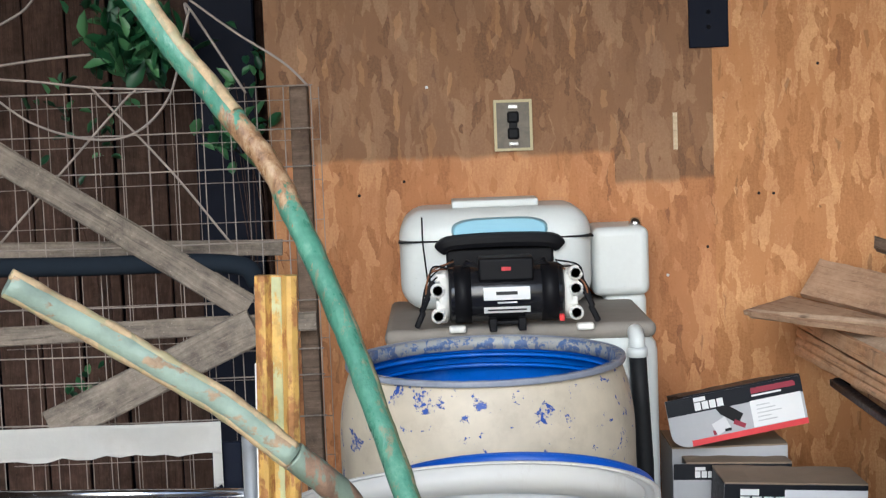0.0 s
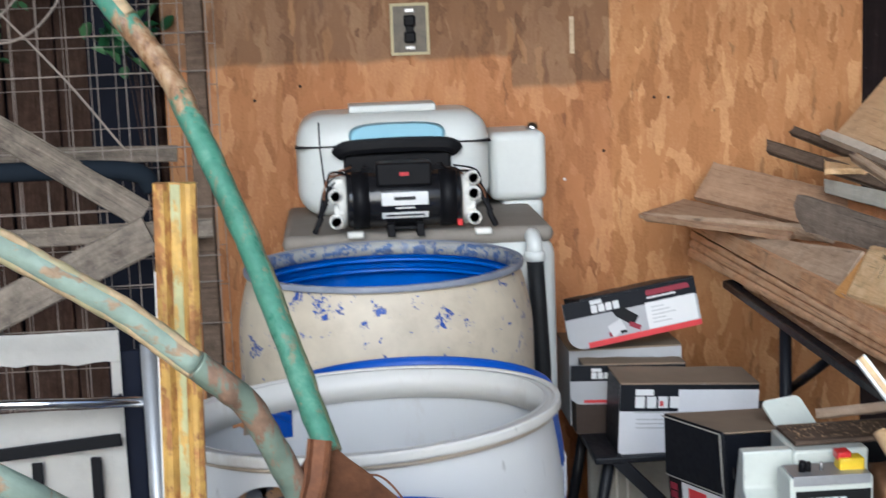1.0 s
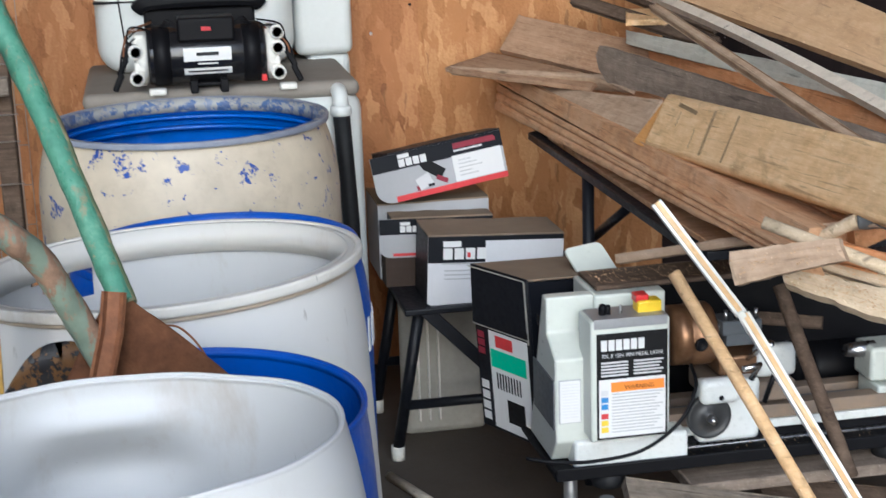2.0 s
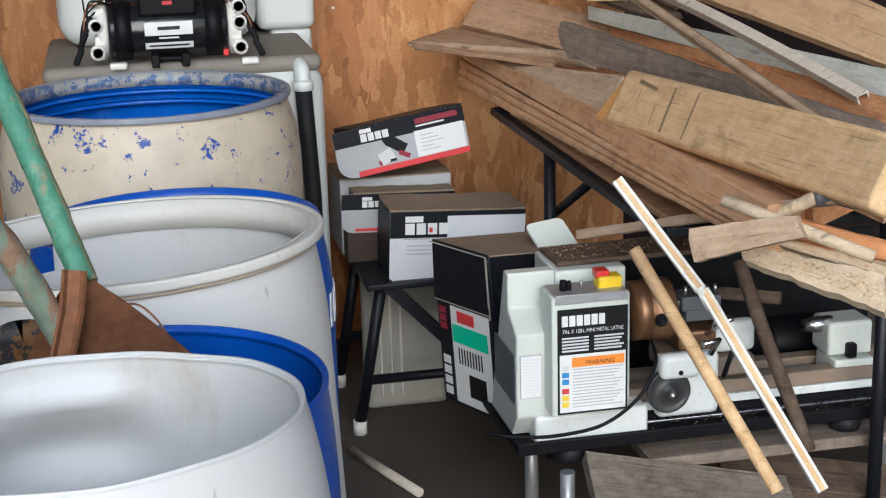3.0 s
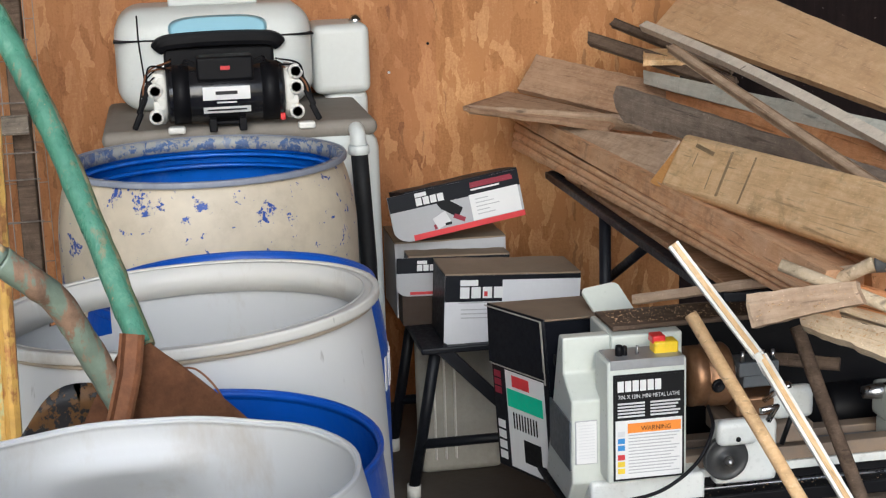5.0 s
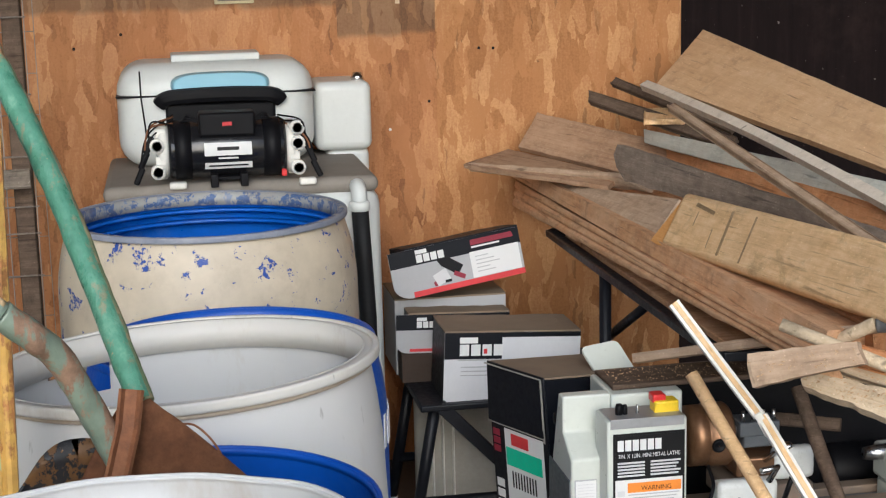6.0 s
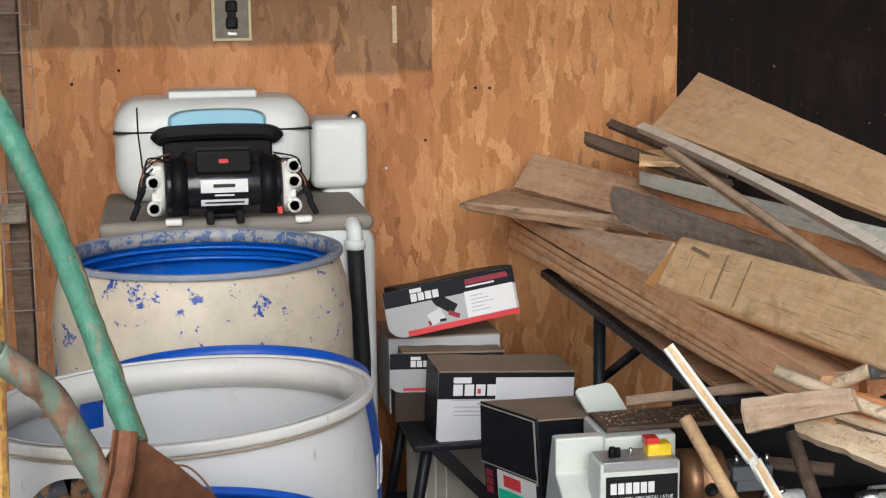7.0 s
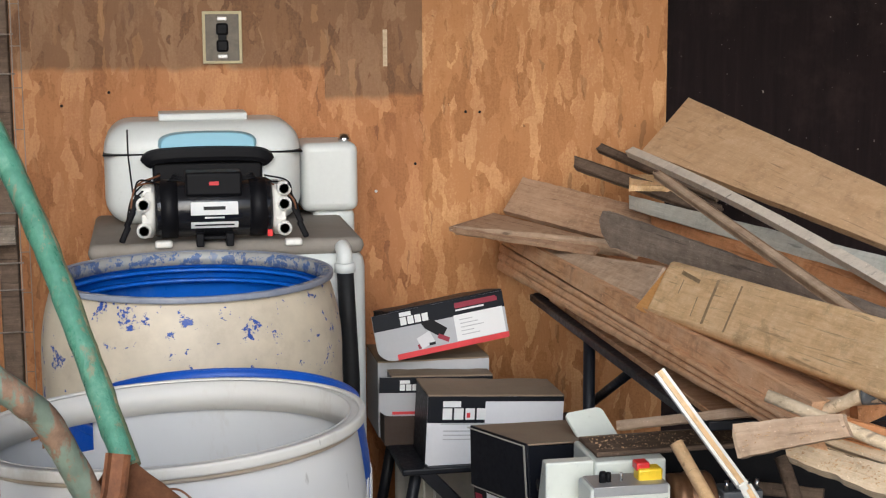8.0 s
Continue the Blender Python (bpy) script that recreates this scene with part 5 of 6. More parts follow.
def channel_strip():
    a, b = Vector((1.2178, 3.82, 1.0881)), Vector((1.3403, 2.55, 0.9398))
    pts = [a + (b - a) * k / 8 + V(0, 0, 0.014 * math.sin(math.pi * k / 8)) for k in range(9)]
    bm = bmesh.new()
    profiled(bm, pts, [(-0.012, -0.018), (-0.012, 0.0), (0.012, 0.0), (0.012, -0.018), (0.0095, -0.018), (0.0095, -0.0025), (-0.0095, -0.0025), (-0.0095, -0.018)], up=(-0.25, -0.8, 0.55))
    solid("channel_strip", bm, WOOD_PALE, "pale U-channel strip on the lumber pile", "trim", "stacked lumber")


channel_strip()

plank("batten", (1.1533, 3.4, 1.0673), (1.1456, 1.95, 0.8971), 0.022, 0.02, WOOD_GREY, "grey batten lying over the boards", up=(-0.2, -1, 0.7))
plank("wood_block", (1.2227, 3.66, 1.003), (1.2687, 3.8, 1.0152), 0.105, 0.02, WOOD_TAN, "small sawn wood offcut on the pile", group="")
plank("batten", (1.1113, 3.95, 1.0408), (1.3421, 3.5, 0.9611), 0.036, 0.02, WOOD_POST, "dark brown batten end in the pile", up=(-0.2, -1, 0.6), cut=-0.03)
plank("batten", (1.1867, 3.98, 1.0767), (1.3796, 3.6, 0.9823), 0.024, 0.02, WOOD_POST, "dark brown batten end in the pile", up=(-0.2, -1, 0.6))


def timber():
    a, b = Vector((1.0026, 2.935, 0.8935)), Vector((1.1062, 2.005, 0.9268))
    up = (-0.72, -0.62, 0.45)
    m = Matrix.Translation(a) @ frame_along(a, b, up)
    g = thing("timber", m, "thick tan timber with dark stripes and sawn end", "timber", "stacked lumber")
    L = (b - a).length
    bm = bmesh.new()
    box(bm, (L / 2, 0, -0.02), (L, 0.120, 0.05), bevel=0.012, seg=3)
    part("beam", bm, WOOD_TAN, g)
    bm = bmesh.new()
    low = [bm.verts.new((x, y, -0.042)) for x, y in ((0.006, 0.052), (-0.052, -0.056), (-0.02, -0.060), (0.006, -0.060))]
    high = [bm.verts.new((v.co.x, v.co.y, 0.001)) for v in low]
    bm.faces.new(low)
    bm.faces.new(high[::-1])
    for k in range(4):
        bm.faces.new((low[k], high[k], high[(k + 1) % 4], low[(k + 1) % 4]))
    bmesh.ops.recalc_face_normals(bm, faces=bm.faces)
    part("sawn_end", bm, END_GRAIN, g, "fresh orange sawn end")
    for x, y, wd, ln, an in ((0.235, 0.0, 0.009, 0.09, 8), (0.325, 0.0, 0.006, 0.092, 6), (0.185, -0.018, 0.0025, 0.04, 10), (0.12, 0.036, 0.085, 0.008, -6), (0.10, 0.012, 0.002, 0.03, 4)):
        bm = bmesh.new()
        box(bm, (x, y, 0.0052), (wd, ln, 0.0006), Matrix.Rotation(radians(an), 4, "Z"))
        part("stripe_mark", bm, DIRT_MARK, g)


timber()

# loose sticks in front of and below the pile
bm = bmesh.new()
tube(bm, [(0.897, 2.12, 0.8771), (0.99, 2.055, 0.8415), (1.0819, 1.989, 0.806)], 0.0100, 14, rough=0.05)
solid("dowel", bm, WOOD_RAW, "pale round dowel on the pile", "dowel")
slat("batten", (0.84, 2.7, 0.6866), (0.8413, 2.69, 0.6715), (1.0825, 2.14, 0.8672), (1.0782, 2.13, 0.8557), 0.014, WOOD_GREY, "thin grey batten lying level")
slat("batten", (0.8464, 2.14, 0.8304), (0.8503, 2.12, 0.7849), (0.975, 2.03, 0.8687), (0.9773, 2.01, 0.8397), 0.02, WOOD_GREY, "short grey plank with a paint smear under the pile", wob=0.002, nose=0.2)
slat("batten", (0.9782, 2.22, 0.7772), (0.9636, 2.2, 0.7578), (1.1397, 2.06, 0.7551), (1.1266, 2.03, 0.703), 0.03, WOOD_RAW, "rough pale sawn plank with shavings", wob=0.003)
plank("batten", (1.0113, 2.24, 0.8061), (1.1803, 2.1, 0.7707), 0.032, 0.03, WOOD_RED, "broken reddish wood end with splinters", up=(0, -1, 0.4), rag=0.02)
plank("batten", (1.0408, 2.24, 0.7759), (1.1817, 2.1, 0.739), 0.03, 0.03, WOOD_RAW, "split pale wood end with splinters", up=(0, -1, 0.4), rag=0.02)
plank("batten", (1.1632, 2.8, 0.5035), (1.2739, 2.72, 0.5055), 0.026, 0.02, WOOD_POST, "small brown offcut beside the lathe", up=(0, -1, 0.3), group="")

def leaning_trim():
    a, b = Vector((0.84, 2.45, 0.8396)), Vector((1.0972, 2.15, 0.362))
    k = Vector((0.9611, 2.36, 0.6571))
    m = Matrix.Translation(a) @ frame_along(a, b, (0, -1, 0.2))
    g = thing("trim_strip", m, "white edging strip with a tan stripe leaning on the lathe", "trim")
    up = (0, -1, 0.2)
    for p, q in ((a, k), (k + V(0.004, 0, 0.0), b)):
        f = frame_along(p, q, up)
        for nm, w, t, off, mt in (("strip", 0.020, 0.010, 0.0, CAST_WHITE), ("stripe", 0.009, 0.002, 0.0058, WOOD_TAN)):
            bm = bmesh.new()
            box(bm, (p + q) / 2, ((q - p).length, w, t), f, bevel=0.0008, seg=1)
            bmesh.ops.translate(bm, verts=bm.verts, vec=f.to_3x3() @ V(0, 0, off))
            part(nm, bm, mt, g, "", True)
    bm = bmesh.new()
    box(bm, k + V(0.004, -0.008, -0.012), (0.014, 0.004, 0.045), Matrix.Rotation(radians(-28), 4, "Y"), bevel=0.002)
    part("broken_bracket", bm, CAST_WHITE, g, "", True)


leaning_trim()
bm = bmesh.new()
tube(bm, [(0.8485, 2.38, 0.7331), (1.0038, 2.12, 0.3846)], 0.0115, 14)
solid("wooden_handle", bm, WOOD_TAN, "tan round wooden handle leaning on the lathe", "handle")
bm = bmesh.new()
tube(bm, curve_pts([(1.1394, 2.62, 0.6218), (1.17, 2.55, 0.4844), (1.24, 2.5, 0.2747)], 6), 0.0135, 10)
solid("branch", bm, WOOD_POST, "dark rough stick leaning behind the trim", "stick")



def tipped_stick():
    a, b, c = Vector((1.0293, 2.21, 0.822)), Vector((1.0711, 2.16, 0.8581)), Vector((1.124, 2.12, 0.8599))
    g = thing("tool_handle", a, "pale round tool handle with a taped grey end", "handle")
    bm = bmesh.new()
    tube(bm, curve_pts([a, (a + b) / 2, b], 6), 0.010, 14, 0.0115, rough=0.1)
    part("stick", bm, WOOD_RAW, g, "", True)
    bm = bmesh.new()
    tube(bm, curve_pts([b, (b + c) / 2 + V(0, 0, 0.003), c], 6), 0.015, 14, rough=0.25)
    part("tip", bm, TAPE, g, "dark grey taped end", True)


tipped_stick()


# ---------------------------------------------------------------- boxes on the black stand
def stand():
    f = Vector((0.5307, 3.4753, 0.0))
    t = Vector((0.5869, 3.42, 0.3876))
    g = thing("stand", f, "black steel tube stand with white foot caps", "stand")
    back = V(0, 0.34, 0)
    wide = V(0.46, 0, 0)
    for o in (V(0, 0, 0), back, wide, wide + back):
        bm = bmesh.new()
        tube(bm, [f + o + V(0, 0, 0.02), t + o], 0.014, 14)
        leg = part("leg", bm, IRON, g, "", True)
        bm = bmesh.new()
        tube(bm, [f + o, f + o + V(0.001, 0, 0.035)], 0.017, 14)
        part("foot_cap", bm, CAST_WHITE, leg, "white foot cap", True)
    for z, o in ((0.1434, V(0, 0, 0)), (0.1434, back)):
        u = (z - f.z) / (t.z - f.z)
        p = f + (t - f) * u + o
        bm = bmesh.new()
        tube(bm, [p, p + wide], 0.012, 12)
        part("cross_bar", bm, IRON, g, "", True)
    bm = bmesh.new()
    box(bm, t + back / 2 + wide / 2 + V(0, 0, 0.008), (0.54, 0.42, 0.016), bevel=0.004)
    part("top", bm, IRON, g, "", True)
    bm = bmesh.new()
    a, b = Vector((0.5928, 3.39, 0.4014)), Vector((0.7277, 3.37, 0.2629))
    box(bm, (a + b) / 2, ((b - a).length, 0.012, 0.03), frame_along(a, b), bevel=0.002)
    part("brace", bm, IRON, g, "", True)
    return t.z + 0.016


ST = stand()


def white_sheet():
    """Folded white plastic behind the stand."""
    a = Vector((0.6275, 3.62, 0.2128))
    g = thing("plastic_chair", (a.x, 3.62, 0), "white ribbed plastic seat stored under the stand", "chair")
    bm = bmesh.new()
    box(bm, (0.6779, 3.64, 0.24), (0.2151, 0.05, 0.48), bevel=0.02, seg=3)
    part("panel", bm, OLD_PLASTIC, g, "", True)
    for px in (0.6116, 0.6373, 0.6631):
        bm = bmesh.new()
        box(bm, (px, 3.612, 0.24), (0.005, 0.012, 0.40), bevel=0.002)
        part("rib", bm, CAST_WHITE, g, "", True)


white_sheet()


def quad_frame(tl, tr, bl):
    """Frame at the lower left corner of a face given by three corners: x along the face, z up it, -y outwards; with width and height."""
    tl, tr, bl = Vector(tl), Vector(tr), Vector(bl)
    x = (tr - tl).normalized()
    z = (tl - bl)
    z = (z - x * z.dot(x)).normalized()
    y = z.cross(x)
    m = Matrix((x, y, z)).transposed().to_4x4()
    m.translation = bl
    return m, (tr - tl).length, (tl - bl).length


def carton(name, m, w, h, d, label, mats, rounded=0.0):
    """A cardboard box: thick walls, each side a part. m: front lower left corner. mats: front, sides, top. rounded: the cut of its tongue-shaped lower corner."""
    g = thing(name, m, label, "cardboard box", "pump cartons")
    t = 0.004
    bm = bmesh.new()
    outline = [(w, 0.0), (w, h), (0.0, h)]
    if rounded:
        outline += [(rounded - rounded * math.cos(a), rounded * 0.8 - rounded * 0.8 * math.sin(a)) for a in (radians(15 * k) for k in range(7))]
    else:
        outline.append((0.0, 0.0))
    face = [[bm.verts.new((x, y, z)) for x, z in outline] for y in (0.0, t)]
    bm.faces.new(face[0])
    bm.faces.new(face[1][::-1])
    for k in range(len(outline)):
        q = (k + 1) % len(outline)
        bm.faces.new((face[0][k], face[0][q], face[1][q], face[1][k]))
    part("front_panel", bm, mats[0], g)
    x0 = rounded
    for nm, c, s, mt in (
        ("back_panel", ((x0 + w) / 2, d - t / 2, h / 2), (w - x0, t, h), mats[1]),
        ("side_panel", (x0 + t / 2, d / 2, h / 2), (t, d - 2 * t, h), mats[1]),
        ("side_panel", (w - t / 2, d / 2, h / 2), (t, d - 2 * t, h), mats[1]),
        ("bottom_panel", ((x0 + w) / 2, d / 2, t / 2), (w - x0 - 2 * t, d - 2 * t, t), mats[2]),
    ):
        bm = bmesh.new()
        box(bm, c, s, bevel=0.0012, seg=1)
        part(nm, bm, mt, g)
    # the lid sags a little and its edges are worn
    bm = bmesh.new()
    n = 10
    top = [[[bm.verts.new((x0 + (w - x0) * i / n, d * j / 4, h + t * k + 0.0035 * noise.noise((i * 0.7 + w * 50, j * 0.9, h * 30)) * (0.3 if j == 0 else 1.0))) for j in range(5)] for i in range(n + 1)] for k in (0, 1)]
    for k in (0, 1):
        for i in range(n):
            for j in range(4):
                bm.faces.new((top[k][i][j], top[k][i + 1][j], top[k][i + 1][j + 1], top[k][i][j + 1]))
    for i in range(n):
        for j in (0, 4):
            bm.faces.new((top[0][i][j], top[0][i + 1][j], top[1][i + 1][j], top[1][i][j]))
    for j in range(4):
        for i in (0, n):
            bm.faces.new((top[0][i][j], top[0][i][j + 1], top[1][i][j + 1], top[1][i][j]))
    part("top_flap", bm, mats[2], g)
    return g


def starmark(g, x, z, s, mt=None):
    """Plain bars where a brand name stands."""
    I = Matrix()
    slab("logo_bar", I, x, z + s * 1.05, s * 1.5, s * 0.5, mt or PAPER, g, lift=0.0012)
    for k in range(4):
        slab("logo_bar", I, x + k * s * 0.95, z, s * 0.78, s * 0.95, mt or PAPER, g, lift=0.0012)


def cartons():
    I = Matrix()
    # plain grey carton at the back
    m = Matrix.Translation((0.5333, 3.66, ST))
    hh = 0.5913 - ST
    carton("carton", m, 0.2786, hh, 0.2, "plain grey carton with dusty top", (CARD_GREY, CARD_GREY, CARD_RAW))
    # tilted carton on top of it
    m, w, h = quad_frame((0.502, 3.6, 0.7183), (0.8355, 3.66, 0.759), (0.5276, 3.585, 0.606))
    g = carton("carton", m, w, h, 0.13, "black, grey and red pump carton lying tilted on a stack", (CARD_GREY, CARD_BLACK, CARD_BLACK), rounded=0.045)
    slab("print_band", I, 0.0, h * 0.66, w, h * 0.34, CARD_BLACK, g)
    slab("print_panel", I, w * 0.60, h * 0.13, w * 0.38, h * 0.55, PAPER, g, lift=0.0005)
    slab("print_band", I, w * 0.14, 0.0, w * 0.86, h * 0.12, PRINT_RED, g)
    slab("print_band", I, w * 0.62, h * 0.82, w * 0.33, h * 0.08, PRINT_PINK, g, lift=0.0012)
    for k in range(5):
        slab("print_line", I, w * 0.64, h * (0.56 - 0.08 * k), w * (0.1 + 0.04 * (k * 7 % 3)), h * 0.018, PRINT_GREY, g, lift=0.0014)
    starmark(g, w * 0.2, h * 0.70, h * 0.17)
    # printed picture of the pump: plain shapes
    for x, z, ww, h2, an, mt in ((0.365, 0.30, 0.11, 0.26, 20, PRINT_LIGHT), (0.455, 0.50, 0.15, 0.24, -38, PRINT_BLACK), (0.475, 0.50, 0.085, 0.17, -38, PRINT_BLUSH), (0.385, 0.62, 0.05, 0.16, 30, PRINT_BLACK), (0.33, 0.20, 0.06, 0.10, 10, PRINT_PINK), (0.50, 0.27, 0.09, 0.10, -30, PRINT_PINK), (0.41, 0.20, 0.05, 0.06, 0, PRINT_BLACK), (0.37, 0.36, 0.02, 0.05, 0, PRINT_BLACK), (0.34, 0.31, 0.02, 0.05, 0, PRINT_GREY)):
        bm = bmesh.new()
        box(bm, (0, 0, 0), (w * ww, 0.0006, h * h2), Matrix.Rotation(radians(-an), 4, "Y"), bevel=0.00025, seg=1)
        bm.transform(Matrix.Translation((w * x, -0.0012 - 0.0011 * x - 0.0006 * ww, h * z)))
        part("print_shape", bm, mt, g)
    for k in range(3):
        slab("print_line", I, w * 0.62, h * (0.90 - 0.07 * k), w * (0.32 - 0.05 * k), h * 0.035, PRINT_PINK if k < 2 else PAPER, g, lift=0.0022)
    # small black carton
    low = 0.479
    m = Matrix.Translation((0.5368, 3.585, ST))
    carton("carton", m, 0.2526, low - ST - 0.005, 0.07, "dark brown cardboard box under a small black carton", (CARD_DARK, CARD_DARK, CARD_DARK))
    m = Matrix.Translation((0.5215, 3.58, low)) @ Matrix.Rotation(radians(2), 4, "Y")
    hh = 0.5746 - low
    g = carton("carton", m, 0.2792, hh, 0.07, "small black and grey carton with dusty top", (CARD_GREY, CARD_BLACK, CARD_RAW), rounded=0.03)
    w = 0.2792
    slab("print_band", I, 0, hh * 0.6, w, hh * 0.4, CARD_BLACK, g)
    slab("print_band", I, w * 0.12, 0.004, w * 0.88, 0.007, PRINT_RED, g)
    starmark(g, w * 0.18, hh * 0.66, hh * 0.17)
    # white-fronted carton
    m = Matrix.Translation((0.6029, 3.40, ST)) @ Matrix.Rotation(radians(3), 4, "Y")
    hh = 0.5691 - ST
    w = 0.3232
    g = carton("carton", m, w, hh, 0.16, "white and black pump carton with dusty brown top", (CARD_WHITE, CARD_BLACK, CARD_RAW))
    slab("print_band", I, 0, hh * 0.93, w, hh * 0.07, CARD_BLACK, g)
    slab("print_band", I, 0, hh * 0.62, w * 0.42, hh * 0.31, CARD_BLACK, g)
    starmark(g, w * 0.11, hh * 0.67, hh * 0.17)
    slab("print_shape", I, w * 0.285, hh * 0.70, w * 0.025, hh * 0.07, PRINT_RED, g, lift=0.0026)
    slab("print_line", I, w * 0.10, hh * 0.60, w * 0.87, hh * 0.015, PRINT_GREY, g, lift=0.0014)
    for k in range(3):
        slab("print_line", I, w * 0.12, hh * (0.5 - 0.06 * k), w * 0.2, hh * 0.015, PRINT_GREY, g, lift=0.0014)
    # open black carton beside the lathe
    m, w, h = quad_frame((0.6251, 2.98, 0.6125), (0.6996, 2.8, 0.6192), (0.6422, 2.98, 0.2653))
    g = thing("carton", m, "tall open black carton with a white label, torn flap", "cardboard box", "pump cartons")
    t = 0.004
    d, drop = 0.25, 0.038
    for nm, c, s, mt in (
        ("front_panel", (w / 2, t / 2, h / 2), (w, t, h), CARD_BLACK),
        ("back_panel", (w / 2, d - t / 2, h / 2 - drop / 2 - 0.006), (w, t, h - drop - 0.012), CARD_RAW),
        ("bottom_panel", (w / 2, d / 2, t / 2), (w - 2 * t, d - 2 * t, t), CARD_RAW),
    ):
        bm = bmesh.new()
        box(bm, c, s, bevel=0.001, seg=1)
        part(nm, bm, mt, g)
    for x in (0.0, w - t):
        bm = bmesh.new()
        ends = [[bm.verts.new((xx, y, z)) for y, z in ((t, 0), (d - t, 0), (d - t, h - drop - 0.006), (t, h - 0.006))] for xx in (x, x + t)]
        bm.faces.new(ends[0])
        bm.faces.new(ends[1][::-1])
        for k in range(4):
            bm.faces.new((ends[0][k], ends[1][k], ends[1][(k + 1) % 4], ends[0][(k + 1) % 4]))
        bmesh.ops.recalc_face_normals(bm, faces=bm.faces)
        part("side_panel", bm, CARD_BLACK, g)
    bm = bmesh.new()
    box(bm, (w / 2, d / 2, h - drop / 2 - 0.002), (w, d, t), Matrix.Rotation(-math.atan2(drop, d), 4, "X"), bevel=0.001, seg=1)
    part("top_flap", bm, CARD_RAW, g)
    for k in range(2):
        bm = bmesh.new()
        box(bm, (w + 0.0006, 0.05 + 0.035 * k, h - 0.072), (0.0012, 0.026, 0.034))
        part("logo_bar", bm, PAPER, g)
    bm = bmesh.new()
    box(bm, (w * 0.5, -0.003, h * 0.82), (w * 0.98, 0.003, h * 0.34), Matrix.Rotation(radians(-3), 4, "X"), bevel=0.001)
    part("front_flap", bm, CARD_BLACK, g)
    for x, z, ww, h2 in ((0.0, 0.988, 1.0, 0.008), (0.975, 0.62, 0.03, 0.37), (0.0, 0.640, 0.97, 0.006)):
        slab("torn_edge", I, w * x, h * z, w * ww, h * h2, OLD_PLASTIC, g, lift=0.006)
    slab("print_panel", I, w * 0.24, h * 0.02, w * 0.68, h * 0.60, PAPER, g)
    slab("print_band", I, w * 0.26, h * 0.40, w * 0.62, h * 0.11, PRINT_GREEN, g, lift=0.001)
    slab("print_shape", I, w * 0.36, h * 0.53, w * 0.3, h * 0.07, PRINT_RED, g, lift=0.001)
    for k in range(9):
        slab("barcode_line", I, w * (0.34 + 0.05 * k), h * 0.27, w * 0.02, h * 0.1, PRINT_BLACK, g, lift=0.001)
    slab("print_shape", I, w * 0.5, h * 0.08, w * 0.3, h * 0.14, PRINT_BLACK, g, lift=0.001)
    for k in range(4):
        slab("logo_bar", I, w * 0.05, h * (0.05 + 0.065 * k), w * 0.13, h * 0.05, PAPER, g, lift=0.001)
    for k in range(3):
        slab("logo_bar", I, w * 0.04, h * (0.46 + 0.05 * k), w * 0.12, h * 0.04, PRINT_PINK, g, lift=0.001)


cartons()


